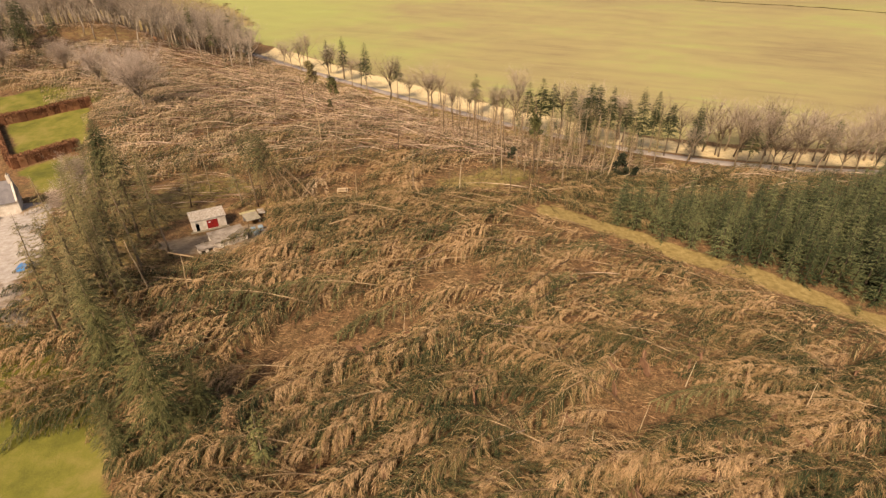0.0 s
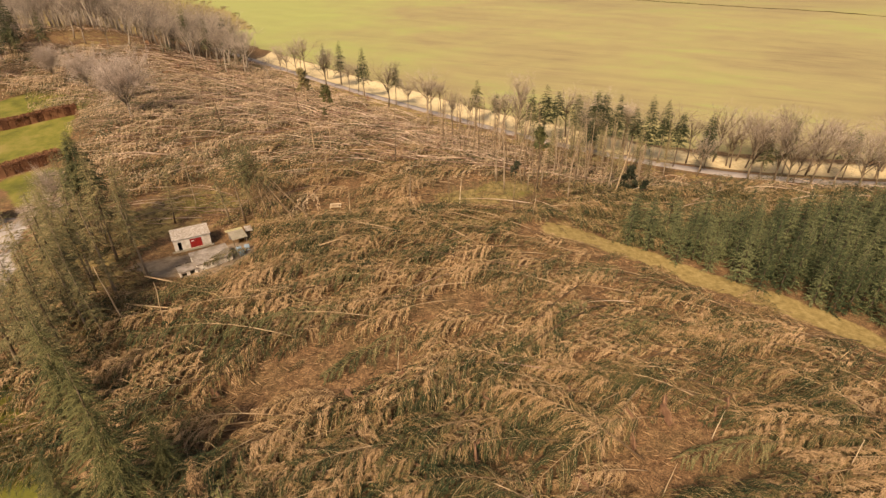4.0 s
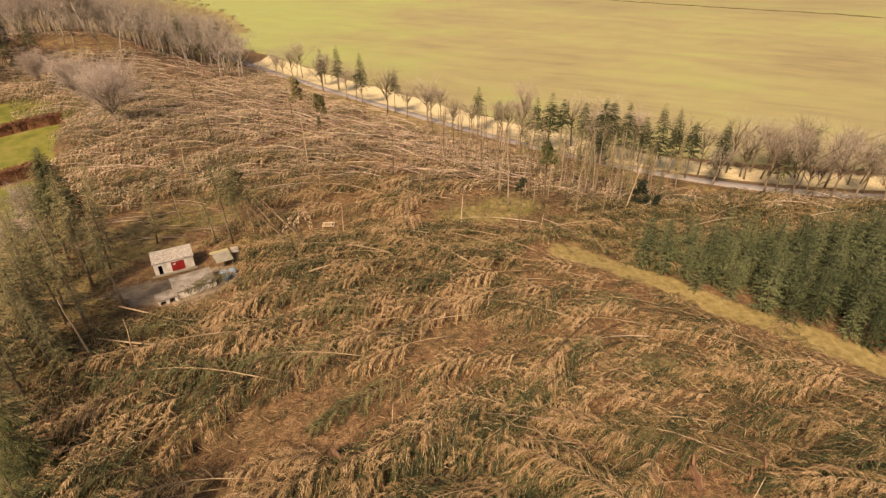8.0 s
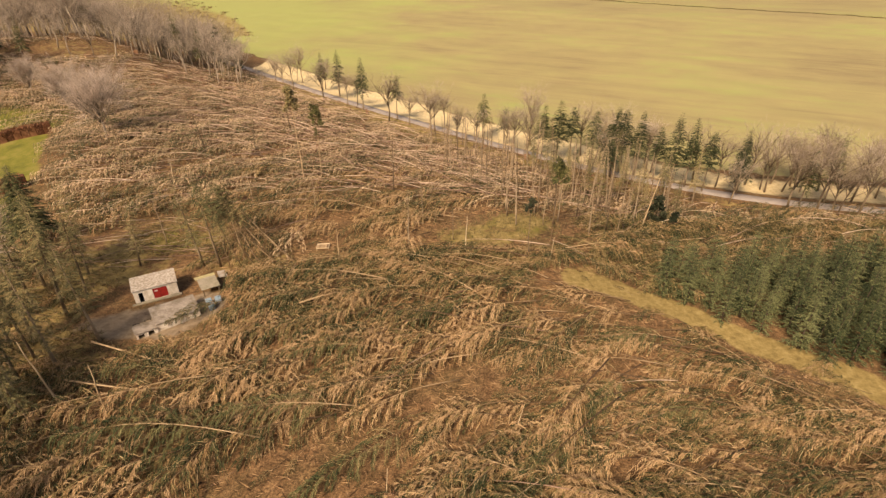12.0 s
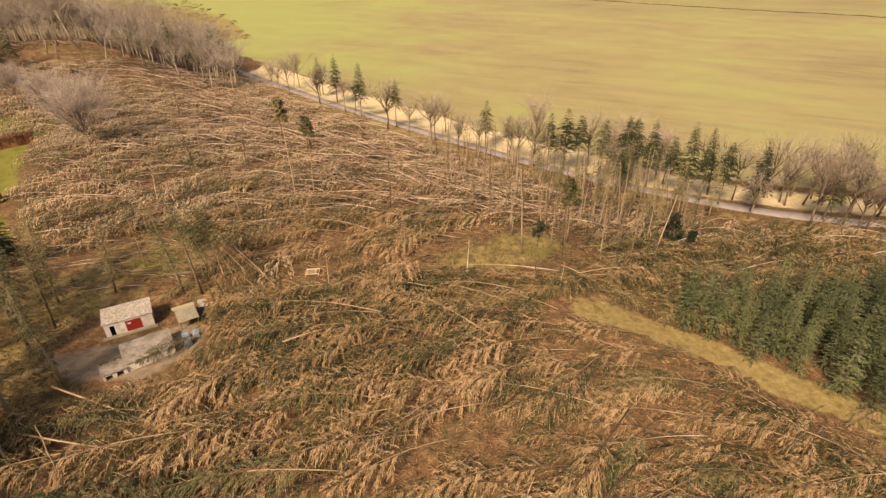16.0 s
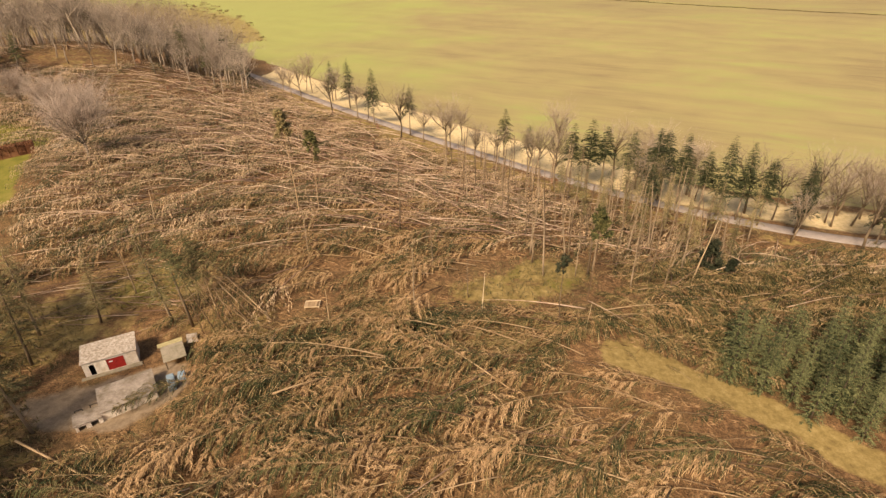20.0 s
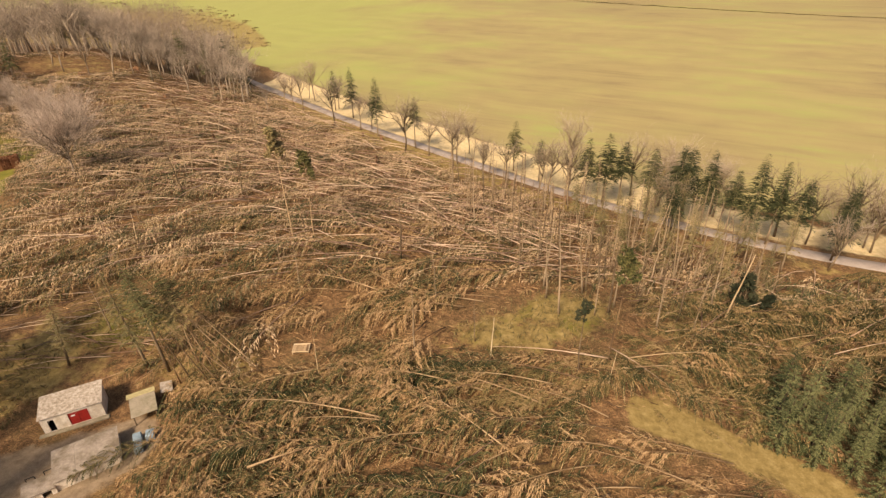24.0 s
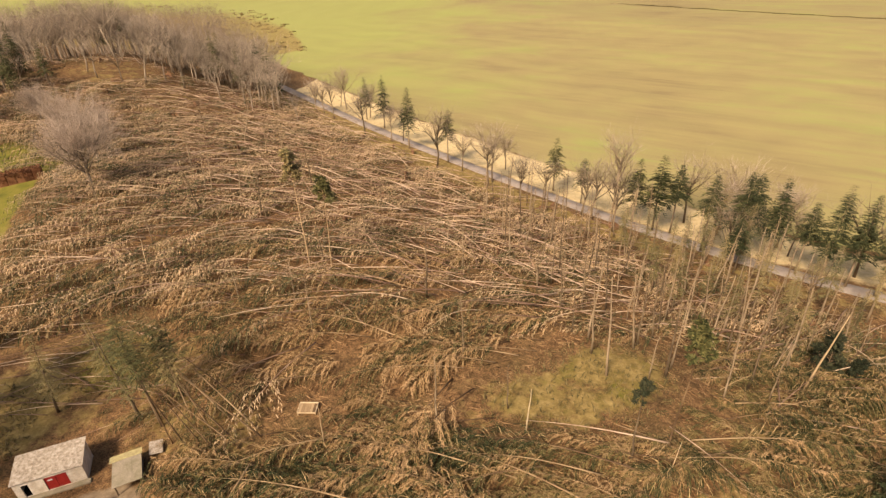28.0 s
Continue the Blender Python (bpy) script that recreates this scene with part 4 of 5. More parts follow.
spread_kind(ragged, [stand(x, y, rng.random() * 360, h / 20.0, tip=t) for x, y, h, t in ((-61, 77, 24, -2), (-52, 62, 20, 3), (-64, 84, 22, 2), (-69, 90, 23, -2), (-60, 72, 22, 3), (-56, 64, 20, -3), (-62, 66, 23, 2), (-72, 106, 20, 3), (-66, 105, 19, -3), (-58, 76, 18, 4), (-67, 92, 23, 2), (-66, 99, 24, -3), (-58, 85, 22, 3), (-56, 92, 19, -4), (-60, 79, 18, 4), (-64, 88, 20, -3), (-49, 116, 19, -6), (-46, 120, 16, -10), (-58, 70, 21, 2), (-62, 80, 25, -2), (-70, 84, 22, 3), (-72, 100, 23, -2), (-76, 108, 21, 4), (-70, 112, 20, -4), (-62, 116, 15, 5), (-82, 114, 18, 2), (-54, 74, 17, -5), (-66, 74, 20, 4), (-74, 96, 22, 2), (-78, 100, 19, -3))])
dark = [tree("dark_pine", "dense dark pine standing near the driveway", "pine", "", spruce(27, 5.0, 300, 8, 0.45, 0.08, 0.15, 0.32), STEM, PINE)]
spread_kind(dark, [stand(-75.5, 110, 20, 0.88)])

# ---- trees along the lane ----
lane_spruce = [tree("lane_spruce", "slender dark spruce standing beside the lane", "spruce", "conifers along the lane", spruce(22, 4.0, 230, 9, 0.3, 0.25, 0.15, 0.32, hang=0.15), STEM, PINE) for k in range(3)]
spread_kind(lane_spruce, [stand(x, y, rng.random() * 360, h / 22.5) for x, y, h in ((-49, 266, 21), (-35, 243, 22), (58, 179, 21), (66, 172, 22.5), (70, 170, 21.5), (-59, 277, 18), (81, 163, 20), (83, 165, 17), (105, 160, 19))])
lane_pine = [tree("lane_pine", "tall bare-stemmed pine with a dense dark crown beside the lane", "pine", "conifers along the lane", spruce(21.5, 4.8, 190, 9, 0.45 - 0.06 * k, 0.3, 0.16, 0.32, hang=0.05), STEM, PINE if k < 2 else GREEN) for k in range(3)]
spread_kind(lane_pine, [stand(x, y, rng.random() * 360, h / 22.5) for x, y, h in ((-20, 232, 18), (54, 182, 21), (36, 191, 21), (40, 190, 19), (50, 177, 23), (13, 213, 17), (45, 182, 20), (74, 167, 19), (97, 158, 17), (62, 174, 18), (121, 156, 17), (32, 196, 18), (47, 170, 15), (20, 205, 14))])

lane_geo = [broadleaf(20 + 4 * rng.random(), 0.8, 13, 850, 0.28 + 0.14 * rng.random(), 0.015, 0.02, 0.25 * rng.random() - 0.1) for k in range(5)]
lane_trees = [tree("bare_tree", "leafless grey-brown broadleaf tree beside the lane", "tree", "bare trees along the lane", g, STEM, BARE, "trunk", "crown") for g in lane_geo]
poses = []
x = -98.0
while x < 210:
    for side in ((-6, 8, 13) if x > 62 else (-6, 7, 14) if x > 20 else (-6, 7)):
        if rng.random() < ((0.22 if side < 0 else 0.55) if 28 < x < 80 else 0.7 if side < 0 or x > 62 else 0.35):
            px = x + rng.normal() * 2
            d = side + rng.normal() * 2.2
            poses.append(stand(px, float(road_y(px)) + d * 1.2, rng.random() * 360, 0.58 + 0.34 * rng.random()))
    x += 5.2 if x < 66 else 4.6
spread_kind(lane_trees, poses)

# ---- bare wood over the hill ----
wood_geo = [broadleaf(15 + 8 * rng.random(), 0.9, 8, 420, 0.3 + 0.15 * rng.random(), 0.0155, 0.03) for k in range(5)]
wd = scatter(WOOD, 6.8, 0.6)
wd = wd[np.argsort(np.hypot(wd[:, 0] + 120, wd[:, 1] - 240))]
wood_trees = [tree("wood_tree", "leafless tree in the bare wood on the hill", "tree", "bare wood on the hill", g, GREYBARK, BARE, "trunk", "crown") for g in wood_geo]
spread_kind(wood_trees, [stand(a, b, rng.random() * 360, 0.65 + 0.6 * rng.random()) for a, b in wd[:210]]
            + [stand(a, b, rng.random() * 360, 0.6 + 0.5 * rng.random()) for a, b in scatter([(-205, 240), (-205, 262), (-170, 284), (-112, 298), (-66, 258), (-72, 250), (-120, 280), (-165, 265)], 11)])
thin = [(g[1][0].reshape(-1, 4, 3)[::4].reshape(-1, 3), kites(np.zeros((105, 3)), np.ones((105, 3)), np.ones(105))[1]) for g in wood_geo]
far_side = wd[210:][rng.random(len(wd) - 210) < 0.7]
tops = [moved(thin[rng.integers(5)], stand(a, b, rng.random() * 360, 1.0 + 0.4 * rng.random())) for a, b in far_side]
bole = tube([(0, 0, 0), (0.1, 0, 5), (0, 0.2, 11)], [0.25, 0.2, 0.08], 5)
stems = [moved(bole, stand(a, b, rng.random() * 360, 0.8 + 0.4 * rng.random())) for a, b in far_side]
tagged(new("far_wood", mesh_of("far_wood", join(tops + stems), BARE)), "far side of the leafless grey-brown wood", "wood", kind="stuff")
wood_pine = [tree("wood_pine", "dark pine among the bare trees of the hill", "pine", "pines on the hill", spruce(22, 3.6, 120, 5, 0.3, 0.2, 0.2), STEM, PINE) for k in range(2)]
spread_kind(wood_pine, [stand(a, b, rng.random() * 360, 0.8 + 0.4 * rng.random()) for a, b in
                        ((-196, 258), (-203, 256), (-190, 250), (-199, 266), (-207, 250), (-188, 241), (-194, 262), (-184, 246), (-180, 258), (-212, 262), (-217, 258), (-208, 250), (-222, 268), (-150, 318), (-141, 312), (-133, 320), (-128, 308), (-146, 326), (-120, 312), (-226, 252), (-214, 244), (-190, 318), (-204, 322), (-112, 304), (-106, 300), (-216, 270), (-205, 245), (-160, 310), (-138, 330))])

# ---- old beeches at the edge of the gardens ----
beech_geo = [broadleaf(20, 0.72, 24, 8500, 0.2, 0.015, 0.024, -0.05) for k in range(2)]
beeches = [tree("beech", "wide leafless beech with pinkish-grey twigs", "tree", "old beeches", g, GREYBARK, BEECH, "trunk", "crown") for g in beech_geo]
spread_kind(beeches, [stand(a, b, t, s, tip=p) for a, b, t, s, p in ((-102.4, 178.0, 0, 1.0, 0), (-116, 197, 120, 0.85, 8), (-136, 213, 60, 0.8, 0), (-158, 226, 200, 0.7, 0), (-184, 226, 300, 0.7, 0), (-90, 120, 80, 0.55, 0), (-84, 106, 10, 0.5, 0))])


# ---- stems left standing ----
def bare_stem(h, twigs):
    z = np.linspace(0, h, 6)
    bend = np.cumsum(rng.normal(size=(6, 2)) * 0.1, axis=0)
    stem = tube(np.stack([bend[:, 0], bend[:, 1], z], 1), 0.16 * (1.05 - 0.8 * z / h), 5)
    f = 0.35 + 0.65 * rng.random(twigs)
    a = rng.random(twigs) * 2 * math.pi
    s = np.stack([np.interp(f * h, z, bend[:, 0]), np.interp(f * h, z, bend[:, 1]), f * h], 1)
    ln = (0.3 + 1.3 * rng.random(twigs)) * (1.3 - f)
    e = s + np.stack([np.cos(a) * ln, np.sin(a) * ln, rng.uniform(-0.5, 0.9, twigs) * ln], 1)
    return stem, kites(s, e, 0.012 + 0.02 * rng.random(twigs))


pole_kinds = [tree("dead_spruce", "thin standing stem stripped of most branches", "dead tree", "stems left standing", bare_stem(10 + 6 * rng.random(), 80), STEM, FELLED, "trunk", "crown") for k in range(6)]
pole_spots = [tuple(p) for p in scatter([(15, 128), (30, 124), (58, 140), (66, 152), (64, 166), (40, 186), (0, 206), (-10, 190)], 5.0)]
pole_spots += [tuple(p) for p in scatter([(-100, 165), (-60, 122), (0, 112), (10, 130), (-20, 200), (-70, 240), (-130, 230)], 13, 0.8) if rng.random() < 0.7]
spread_kind(pole_kinds, [stand(a, b, rng.random() * 360, 0.65 + 0.6 * rng.random(), tip=rng.normal() * 5) for a, b in pole_spots])
for a, b in scatter([(28, 150), (58, 142), (68, 158), (62, 170), (40, 186), (22, 184)], 7.5):
    place(ragged[rng.integers(2)], stand(a, b, rng.random() * 360, 0.55 + 0.35 * rng.random(), tip=rng.normal() * 4))
snag = thing("pale_snag", "pale barkless snag standing among the windblown trees", "dead tree", "pale snags")
part("stem", bare_stem(11, 6)[0], PALE, snag, smooth_shade=True)
spread_kind([snag], [stand(a, b, t, s, tip=p) for a, b, t, s, p in ((-44.5, 75, 0, 0.95, 3), (-53, 77.5, 180, 1.1, 8), (44.5, 133, 20, 1.3, 9), (-20, 111, 0, 0.7, 0), (4, 116, 0, 0.7, 1), (20, 112, 40, 0.5, 4), (-70, 150, 0, 0.8, 5), (14, 43, 0, 0.45, 4), (17, 40, 90, 0.4, 9), (24, 44, 30, 0.5, 6), (-11, 47, 200, 0.35, 3), (33, 52, 40, 0.4, 12), (9, 71, 0, 0.4, 8), (-6, 62, 60, 0.4, 5), (46, 47, 60, 0.5, 7))])

tuft = thing("tufted_pine", "thin bare pine stem with one dark tuft of needles on top", "pine", "tufted pines")
g = pine(12, 14, 0.8, 1.15)
part("trunk", g[0], STEM, tuft, smooth_shade=True)
part("crown", g[1], IVY, tuft)
spread_kind([tuft], [stand(a, b, t, s) for a, b, t, s in ((16, 113, 0, 1.0),)])
LONE = [(20.6, 114.8, 0, 1.12), (-36.5, 151.4, 40, 1.46), (-31.1, 149.1, 80, 1.20), (-36, 168, 40, 0.6)]
ivy = [tree("ivy_clad_tree", "short dark tree smothered in ivy beside the lane", "tree", "", pine(8, 30, 0.08, 2.3), STEM, IVY)]
spread_kind(ivy, [stand(50, 138, 0, 1.0), stand(54, 137, 60, 0.6)])

# spruces thrown against one another beside the sheds
lean_geo = [spruce(20 + 2 * rng.random(), 1.9, 70, 6, 0.62 + 0.05 * k, 0.35, 0.1, 0.36, 0.0058) for k in range(3)]
leaners = [tree("leaning_spruce", "half-fallen spruce leaning against its neighbours", "leaning tree", "leaning spruces", g, FELLED, PINE if k else OLIVE) for k, g in enumerate(lean_geo)]
spread_kind(leaners, [stand(a, b, t, sz, tip=p) for a, b, t, sz, p in ((-29, 112.5, 178, 1.0, 44), (-30.5, 114, 172, 1.0, 40), (-31, 110.8, 182, 0.95, 40), (-32.5, 112, 176, 1.0, 35), (-33.5, 109.8, 168, 0.9, 33), (-34, 115, 184, 0.95, 31), (-35.5, 110.5, 174, 0.9, 27), (-36.5, 113.5, 166, 0.95, 21), (-38.5, 111, 190, 0.9, 14), (-39.5, 114.5, 160, 0.95, 9), (-41.5, 112, 200, 0.8, 5), (-32, 117, 186, 0.9, 38))])
dark2 = [tree("dark_spruce", "thin dark spruce holding up its leaning neighbours", "spruce", "", spruce(17, 2.3, 120, 8, 0.52, 0.3, 0.11, 0.32), STEM, PINE)]
spread_kind(dark2, [stand(-45, 115, 0, 1.15, tip=-5)])
lone = [tree("lone_pine", "slender pine with a bushy olive crown on a bare stem", "pine", "lone pines", pine(17, 26, 0.78, 1.35, 0.0065), FELLED, OLIVE if k else GREEN) for k in range(2)]
spread_kind(lone, [stand(a, b, t, sz) for a, b, t, sz in LONE])
browned = [tree("browned_spruce", "small dead spruce with tan needles standing among the brash", "dead tree", "browned spruces", spruce(9, 1.3, 90, 6, 0.1, 0.2, 0.1, 0.45, 0.008), FELLED, BRASH)]
spread_kind(browned, [stand(a, b, 30 * k, sz, tip=p) for k, (a, b, sz, p) in enumerate(((-24.8, 41.8, 1.00, 4), (12.7, 37.2, 0.75, 14), (18.9, 38.0, 0.60, -12), (53.1, 52.1, 0.90, 6), (-7.8, 37.5, 0.50, 20)))])
small = [tree("small_spruce", "small bright green spruce among the windblown trees", "spruce", "", spruce(9, 1.7, 60, 4, 0.05, 0.1, 0.25), STEM, GREEN)]
spread_kind(small, [stand(-20, 38.5, 0, 1.1), stand(72, 73, 50, 0.55), stand(-158, 208, 0, 0.4)])


# ---- buildings ----
def walled(length, high, thick, openings):
    """A wall along x from the origin, cut by openings (x0, x1, z0, z1)."""
    out, x = [], 0.0
    for a, b, lo, hi in sorted(openings):
        if a > x:
            out.append(box(x, 0, 0, a, thick, high, 0.01))
        if lo > 0.01:
            out.append(box(a, 0, 0, b, thick, lo, 0.01))
        if hi < high - 0.01:
            out.append(box(a, 0, hi, b, thick, high, 0.01))
        x = b
    if x < length:
        out.append(box(x, 0, 0, length, thick, high, 0.01))
    return join(out)


def shift(geo, x, y, z, turn=0.0):
    return moved(geo, pose(x, y, z, 0, 0, turn))


def roof_sheets(parent, length, depth, z_front, z_back, over, count, material, name="roof_sheet"):
    """Overlapping sheets from front eave to back edge, every second one a little proud."""
    w = (length + 2 * over) / count
    for k in range(count):
        x0 = -over + k * w
        lift = 0.015 * (k % 2)
        sec = [(-over, z_front + lift), (depth + over, z_back + lift), (depth + over, z_back + 0.07 + lift), (-over, z_front + 0.07 + lift)]
        part(name, prism(sec, x0, x0 + w - 0.01), material, parent)


def mono_shed(name, label, m, length, depth, front, back, openings, sheets, wall_mat=None, roof_mat=None):
    wall_mat = wall_mat or RENDER
    ob = thing(name, label, "shed", "", m)
    part("front_wall", shift(walled(length, front, 0.2, openings), 0, 0, -0.3), wall_mat, ob)
    part("back_wall", box(0, depth - 0.2, -0.3, length, depth, back - 0.3, 0.01), wall_mat, ob)
    for x in (0, length - 0.2):
        part("side_wall", prism([(0.203, -0.3), (depth - 0.203, -0.3), (depth - 0.203, back - 0.33), (0.203, front - 0.33)], x, x + 0.2), wall_mat, ob)
    # Floor painted near black for the shade indoors.
    part("floor_slab", box(0.2, 0.2, -0.3, length - 0.2, depth - 0.2, 0.02), DARK, ob)
    roof_sheets(ob, length, depth, front - 0.295, back - 0.295, 0.18, sheets, roof_mat or ROOF_SHEET)
    return ob


Z_YARD = on_land(-49, 101) - 0.1
shed = mono_shed("shed", "whitewashed shed with a red door and a mossy sheet roof", pose(-55.9, 102.8, Z_YARD, 0, 0, 31), 7.2, 3.9, 2.85, 3.5, [(0.75, 1.45, 0.3, 2.3), (3.1, 5.45, 0.4, 2.5)], 7)
door = part("red_door", box(3.1, 0.05, 0.12, 4.265, 0.12, 2.19), RED, shed, "faded red boarded door")
part("red_door", box(4.285, 0.05, 0.12, 5.45, 0.12, 2.19), RED, shed, "faded red boarded door")
part("sign", box(3.4, 0.0, 1.55, 3.9, 0.045, 1.75), CARWHITE, door, "small white sign")
part("door_frame", join([box(3.02, -0.03, 0.1, 3.1, -0.003, 2.2), box(5.45, -0.03, 0.1, 5.53, -0.003, 2.2), box(3.02, -0.03, 2.2, 5.53, -0.003, 2.28)]), RENDER, shed)
part("plinth", box(-0.6, -0.75, -0.4, 7.6, -0.02, 0.12, 0.05), CONCRETE, shed, "mossy concrete step along the wall")

byre = mono_shed("low_byre", "low whitewashed outbuilding with a lichened sheet roof", pose(-47.6, 94.3, Z_YARD + 0.1, 0, 0, 37), 6.9, 5.0, 2.2, 2.45, [], 6, None, WORN_SHEET)
part("buttress", box(3.6, -0.14, -0.3, 4.0, -0.002, 1.9, 0.03), RENDER, byre)
part("annex_wall", shift(walled(3.2, 1.7, 0.18, [(0.35, 1.2, 0.3, 1.35), (1.8, 2.7, 0.3, 1.45)]), -3.2, -0.2, -0.3), RENDER, byre)
part("annex_wall", box(-3.2, -0.017, -0.3, -3.02, 2.0, 1.4), RENDER, byre)
# Back wall painted near black, the shade seen through the annex openings.
part("annex_back", box(-3.017, 1.8, -0.3, -0.005, 2.0, 1.4), DARK, byre)
part("annex_roof", prism([(-0.35, 1.41), (2.2, 1.52), (2.2, 1.6), (-0.35, 1.49)], -3.35, -0.02), WORN_SHEET, byre)


def upright_frame(m):
    ob = thing("metal_frame", "dark upright metal frame propped behind the outbuilding", "frame", "metal frames", m)
    for x in (0, 0.9):
        part("post", box(x, 0, 0, x + 0.09, 0.09, 1.6), DARK, ob)
    for z in (0.1, 1.51):
        part("rail", box(0.092, 0, z, 0.898, 0.09, z + 0.09), DARK, ob)
    return ob


fr = upright_frame(pose(-50.6, 96.1, Z_YARD - 0.2, 0, 0, 37))
copy_thing(fr, pose(-52.0, 94.9, Z_YARD - 0.2, 0, 0, 34))

lean_to = thing("lean_to", "open-fronted lean-to store with a mossy sheet roof", "store", "", pose(-44.0, 104.4, Z_YARD, 0, 0, 35))
for x, y in ((0, 0), (2.7, 0), (0, 4.4), (2.7, 4.4)):
    part("post", box(x, y, -0.3, x + 0.14, y + 0.14, 2.05), STEM, lean_to)
part("back_panel", box(0.15, 4.35, -0.3, 2.69, 4.4, 2.0), SLATE, lean_to)
part("side_panel", box(2.74, 0.15, -0.3, 2.8, 4.38, 2.0), SLATE, lean_to)
roof_sheets(lean_to, 2.84, 3.5, 2.06, 2.24, 0.2, 3, CONCRETE)
part("ridge_strip", prism([(3.72, 2.26), (4.8, 2.18), (4.8, 2.26), (3.72, 2.34)], -0.5, 3.1), LICHEN, lean_to, "yellow-lichened ridge sheet")
prop = thing("loose_panel", "pale weathered panel leaning on the brash beside the store", "panel", "", pose(-43.2, 109.6, Z_YARD + 1.4, 10, 8, 32))
part("sheet", box(0, 0, 0, 1.6, 2.0, 0.06), ROOF_SHEET, prop)
part("batten", box(0.1, 0.2, -0.08, 1.5, 0.3, -0.003), STEM, prop)
part("batten", box(0.1, 1.7, -0.08, 1.5, 1.8, -0.003), STEM, prop)


def crate_stack(m):
    ob = thing("plastic_tank", "grey-blue plastic tank standing beside the outbuilding", "tank", "plastic tanks", m)
    part("body", box(0, 0, 0, 1.05, 1.2, 1.0, 0.1), GREYBLUE, ob)
    part("lid", box(0.06, 0.06, 1.003, 0.99, 1.14, 1.07, 0.04), GREYBLUE, ob, "pale grey-blue sheet lid")
    for k in range(3):
        part("band", box(-0.02, -0.02, 0.2 + 0.3 * k, 1.07, 1.22, 0.24 + 0.3 * k), SLATE, ob)
    return ob


ct = crate_stack(pose(-40.9, 99.3, on_land(-40.6, 100) - 0.1, 0, 0, 30))
copy_thing(ct, pose(-42, 100.9, on_land(-41.7, 101.5) - 0.1, 0, 0, 34))
copy_thing(ct, pose(-40.6, 101.4, on_land(-40.3, 102) - 0.1, 0, 0, 27))

Z_H = on_land(-106, 118.7)
house = thing("house", "white harled house with a grey slate roof", "house", "", pose(-101.5, 113, Z_H, 0, 0, 214))
L, D, EV, RG = 15.0, 8.0, 3.3, 7.2
part("front_wall", shift(walled(L, EV + 0.4, 0.4, [(1.6, 2.5, 1.3, 2.6), (6.0, 6.9, 1.3, 2.6), (9.5, 10.5, 0.4, 2.5)]), L, 0.0, -0.4, 180), RENDER, house)
part("rear_wall", box(0, -D, -0.4, L, -D + 0.4, EV, 0.01), RENDER, house)
for x in (0, L - 0.4):
    part("gable", prism([(-D + 0.4, -0.4), (-0.403, -0.4), (-0.403, EV), (-D / 2, RG - 0.15), (-D + 0.4, EV)], x, x + 0.4), RENDER, house)
for s in (0, 1):
    sec = [(0.3, EV - 0.25), (0.3, EV - 0.1), (-D / 2, RG + 0.12), (-D / 2, RG - 0.02)] if s == 0 else [(-D - 0.3, EV - 0.1), (-D - 0.3, EV - 0.25), (-D / 2 - 0.003, RG - 0.02), (-D / 2 - 0.003, RG + 0.12)]
    part("roof_slope", prism(sec, 0.35, L - 0.35), SLATE, house)
for x in (-0.05, L - 0.35):
    part("skew", prism([(0.32, EV - 0.2), (0.32, EV + 0.12), (-D / 2, RG + 0.4), (-D - 0.32, EV + 0.12), (-D - 0.32, EV - 0.2), (-D / 2, RG)][:4] + [(-D / 2, RG - 0.2)], x, x + 0.38), RENDER, house)
chim = part("chimney", box(0.05, -D / 2 - 0.7, RG - 0.6, 0.75, -D / 2 + 0.7, RG + 1.4, 0.04), RENDER, house)
part("pot", tube([(0.4, -D / 2 - 0.3, RG + 1.3), (0.4, -D / 2 - 0.3, RG + 1.8)], 0.14, 8), STONE, chim)
part("pot", tube([(0.4, -D / 2 + 0.3, RG + 1.3), (0.4, -D / 2 + 0.3, RG + 1.8)], 0.14, 8), STONE, chim)
for x in (L - 2.5, L - 6.9):
    win = part("window", box(x, -0.22, 0.9, x + 0.9, -0.18, 2.2), GLASS, house, "dark sash window")
    part("frame", join([box(x, -0.15, 0.9, x + 0.06, -0.08, 2.2), box(x + 0.84, -0.15, 0.9, x + 0.9, -0.08, 2.2), box(x + 0.06, -0.15, 1.52, x + 0.84, -0.08, 1.58)]), CARWHITE, win)

outhouse = mono_shed("outhouse", "white outbuilding with a slate-grey roof beside the driveway", pose(-106, 91.2, on_land(-102.8, 93.3), 0, 0, 100), 9, 6, 3.0, 3.6, [(2, 3, 0.3, 2.3)], 6)

trailer = thing("covered_trailer", "small trailer under a bright blue cover", "trailer", "", pose(-82.5, 84.8, on_land(-81.6, 85.9) + 0.05, 0, 0, 12))
part("bed", box(0, 0, 0.35, 1.5, 2.6, 0.6), SLATE, trailer)
part("cover", prism([(0.0, 0.605), (2.6, 0.605), (2.5, 1.15), (1.3, 1.3), (0.1, 1.15)], 0.0, 1.5), BLUE, trailer, "bright blue plastic cover")
for x in (-0.12, 1.52):
    part("wheel", shift(tube([(x, 1.3, 0.3), (x + 0.1, 1.3, 0.3)], 0.3, 12), 0, 0, 0), RUBBER, trailer)
part("drawbar", tube([(0.75, 0.0, 0.45), (0.75, -1.0, 0.4)], 0.04, 5), SLATE, trailer)

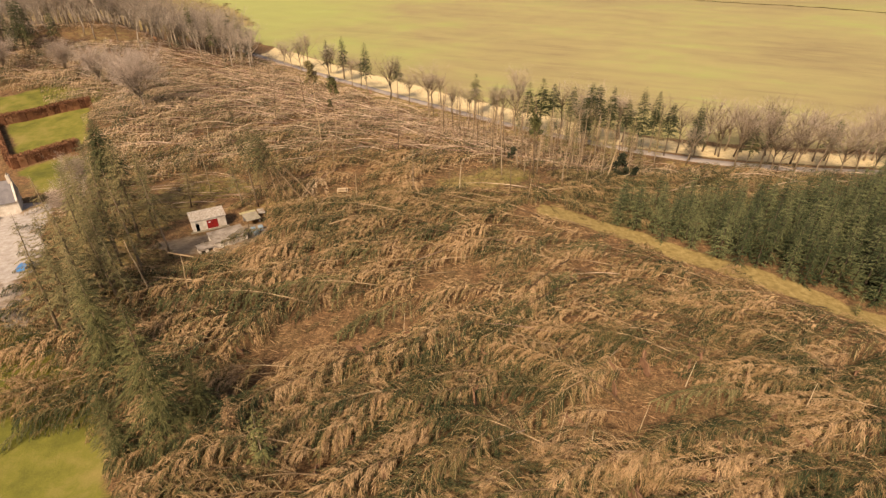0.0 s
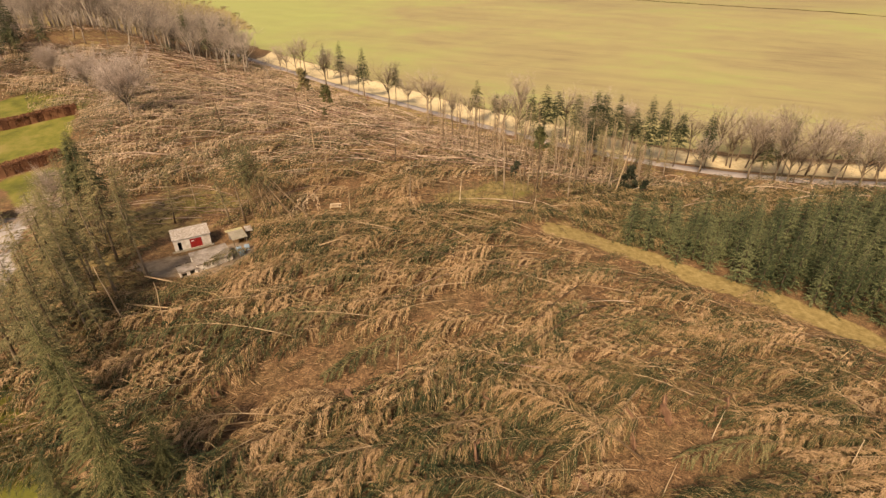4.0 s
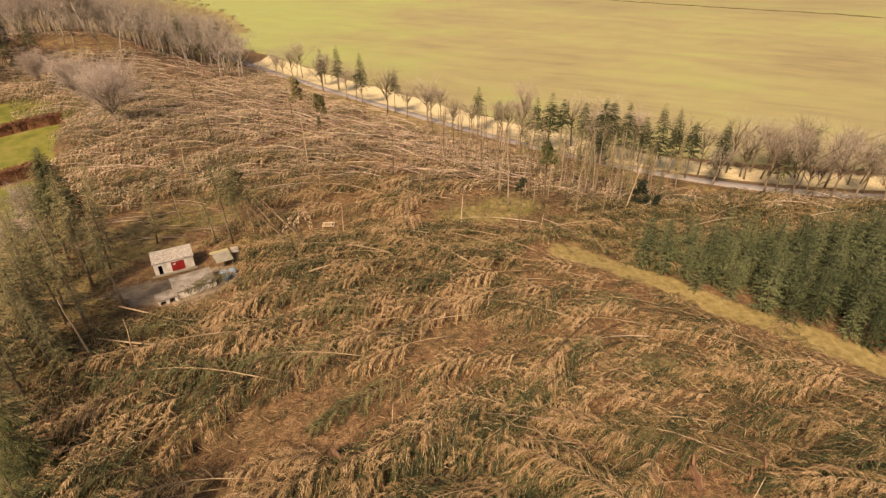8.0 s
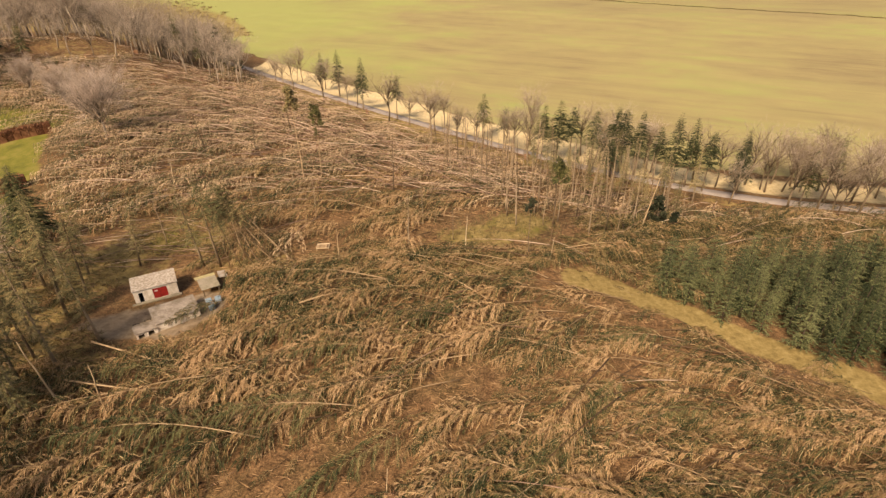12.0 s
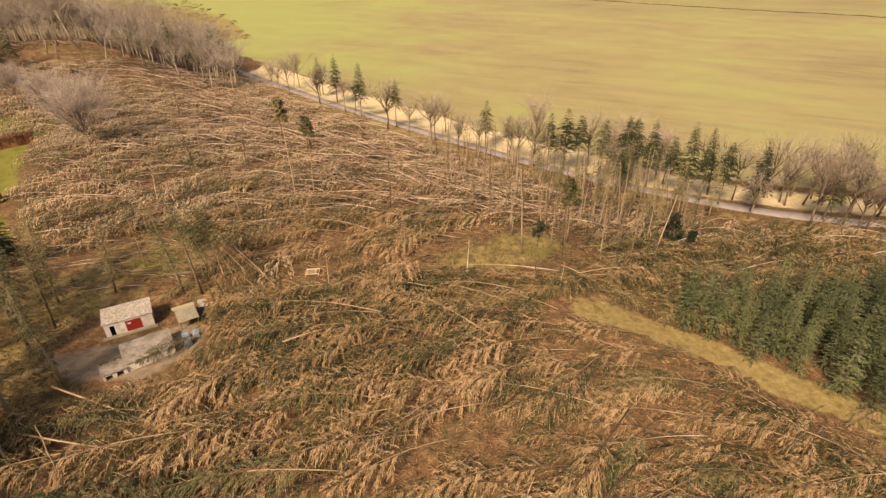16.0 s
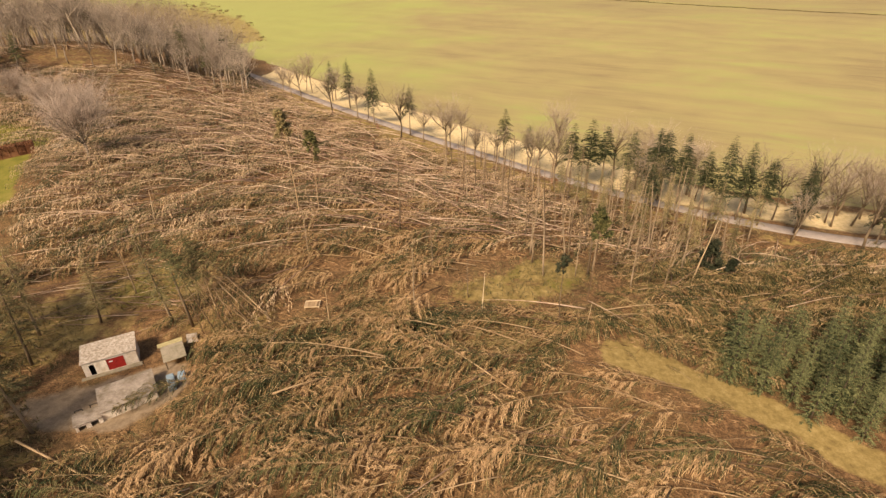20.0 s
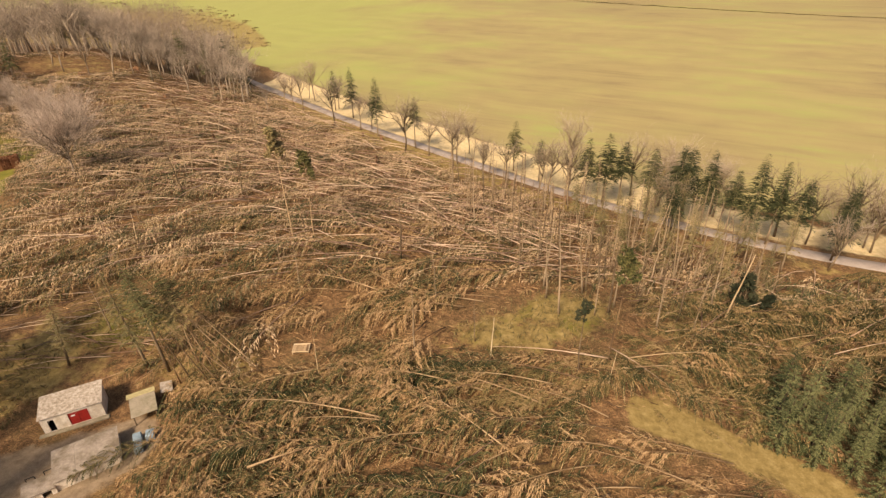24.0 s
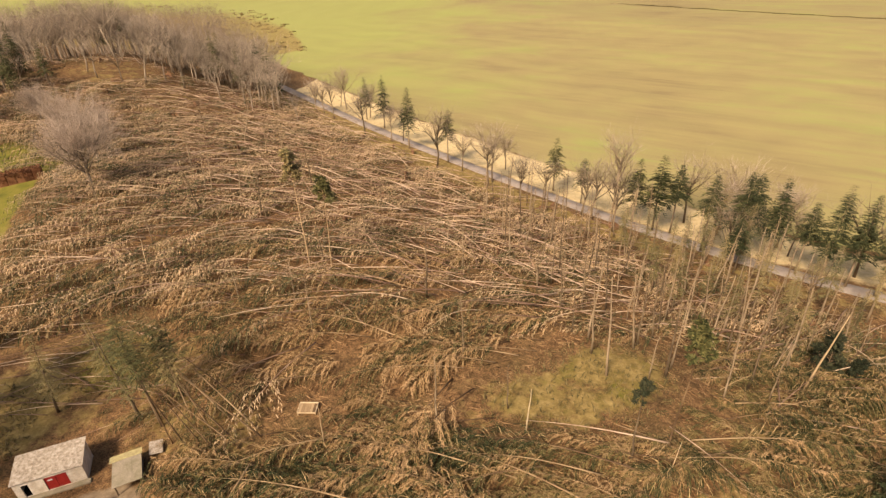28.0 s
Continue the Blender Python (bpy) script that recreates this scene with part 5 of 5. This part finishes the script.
car = thing("parked_car", "silver-white car parked on the gravel driveway", "car", "", pose(-104.4, 107.1, on_land(-102.8, 109.2), 0, 0, 80))
part("body", prism([(0, 0.3), (4.1, 0.3), (4.1, 0.75), (3.0, 0.88), (0.3, 0.92), (0.0, 0.8)], 0, 1.7), CARWHITE, car)
part("cabin", prism([(0.3, 0.923), (2.95, 0.9), (2.3, 1.42), (0.8, 1.45)], 0.12, 1.58), GLASS, car, "dark glazed cabin")
for x in (-0.03, 1.55):
    for y in (0.8, 3.3):
        part("wheel", tube([(x, y, 0.31), (x + 0.18, y, 0.31)], 0.31, 12), RUBBER, car)


# ---- garden hedges ----
def hedge(ax, ay, bx, by, high=3.3, thick=2.6):
    m = Matrix.Translation((ax, ay, 0)) @ Matrix.Rotation(math.atan2(by - ay, bx - ax), 4, "Z")
    length = math.hypot(bx - ax, by - ay)
    ob = thing("beech_hedge", "clipped russet beech hedge between the lawns", "hedge", "garden hedges", m)
    xs = np.arange(0, length, 2.0)
    core = []
    for x in xs:
        w = m @ Vector((x, 0, 0))
        z = on_land(w.x, w.y)
        core.append(box(x, -thick / 2 + 0.1 * rng.normal(), z - 0.4, x + 2.1, thick / 2 + 0.1 * rng.normal(), z + high - 0.15 + 0.1 * rng.normal(), 0.2))
    part("body", join(core), HEDGE, ob)
    n = int(length * 170)
    px, py, pz = rng.random(n) * length, (rng.random(n) - 0.5) * thick * 1.1, rng.random(n) ** 0.6 * high
    side = np.where(rng.random(n) < 0.5, -1, 1)
    top = rng.random(n) < 0.4
    py = np.where(top, py, side * thick * 0.5)
    pz = np.where(top, high - 0.2, pz)
    world_xy = np.stack([ax + (bx - ax) * px / length, ay + (by - ay) * px / length], 1)
    pz = pz + height(world_xy[:, 0], world_xy[:, 1])
    s = np.stack([px, py, pz], 1)
    e = s + rng.normal(size=(n, 3)) * 0.2 + np.stack([np.zeros(n), np.where(top, 0, side * 0.15), np.full(n, 0.15)], 1)
    part("leaves", kites(s, e, np.full(n, 0.12)), HEDGE, ob)


hedge(-150.5, 173.8, -128.3, 190.8)
hedge(-124, 141, -111.3, 152.6)
hedge(-150.5, 172.2, -125.1, 142, 2, 1)

# ---- small things ----
boulder = thing("boulder", "pale boulder lying on the slope", "boulder", "", stand(-87, 147, 20, 1.0, 0.2))
a, b = np.meshgrid(np.linspace(0, 2 * math.pi, 11)[:-1], np.linspace(-1.5, 1.5, 7))
r = 1.0 + 0.16 * np.sin(3 * a + 2 * b) + 0.1 * np.cos(5 * a - b)
bv = np.stack([r * np.cos(a) * np.cos(b) * 1.1, r * np.sin(a) * np.cos(b) * 0.8, 0.5 + r * np.sin(b) * 0.7], -1).reshape(-1, 3)
i, j = np.meshgrid(np.arange(6), np.arange(10), indexing="ij")
c0, c1 = (i * 10 + j).ravel(), (i * 10 + (j + 1) % 10).ravel()
part("stone", (bv, np.concatenate([np.stack([c0, c1, c1 + 10], 1), np.stack([c0, c1 + 10, c0 + 10], 1)])), RENDER, boulder, smooth_shade=True)

stand_box = thing("timber_platform", "low timber platform with a pale rim among the brash", "platform", "", pose(-25.6, 116.0, on_land(-24.4, 116.9) - 0.5, 0, 0, 6))
for x in (0, 2.3):
    for y in (0, 1.7):
        part("leg", box(x, y, -0.2, x + 0.1, y + 0.1, 0.9), PALE, stand_box)
for k in range(6):
    part("board", box(0.06 + k * 0.38, 0.1, 0.92, 0.42 + k * 0.38, 1.7, 0.96, 0.01), FELLED, stand_box)
for g in (box(-0.05, -0.06, 0.9, 2.45, 0.06, 1.05), box(-0.05, 1.74, 0.9, 2.45, 1.86, 1.05), box(-0.05, 0.063, 0.9, 0.05, 1.737, 1.05), box(2.35, 0.063, 0.9, 2.45, 1.737, 1.05)):
    part("rim", g, PALE, stand_box, "pale painted rim")

# scrub beyond the wood, and the thin line of a far hedge
sc = scatter(SCRUB_LAND, 9.0, 0.9)
sc = sc[(sc[:, 0] > -520) & (rng.random(len(sc)) < 0.3)]
n = len(sc) * 14
cx = np.repeat(sc, 14, axis=0) + rng.normal(size=(n, 2)) * 1.6
s = np.stack([cx[:, 0], cx[:, 1], height(cx[:, 0], cx[:, 1]) - 0.1], 1)
e = s + rng.normal(size=(n, 3)) * np.array([0.9, 0.9, 0.2]) + np.array([0, 0, 1.3])
tagged(new("scrub", mesh_of("scrub", kites(s, e, np.full(n, 0.5)), SCRUB)), "low dark scrub and rushes on rough pasture", "scrub", kind="stuff")
hx = np.linspace(0, 1, 900)
n = 900 * 6
t = np.repeat(hx, 6)
px, py = 100 + 400 * t + rng.normal(size=n) * 0.6, 712 - 500 * t + 170 * t * t + rng.normal(size=n) * 0.6
s = np.stack([px, py, height(px, py) - 0.1], 1)
e = s + rng.normal(size=(n, 3)) * np.array([0.4, 0.4, 0.1]) + np.array([0, 0, 0.7])
tagged(new("far_hedge", mesh_of("far_hedge", kites(s, e, np.full(n, 0.4)), SCRUB)), "thin low hedge line across the far field", "hedge", kind="stuff")
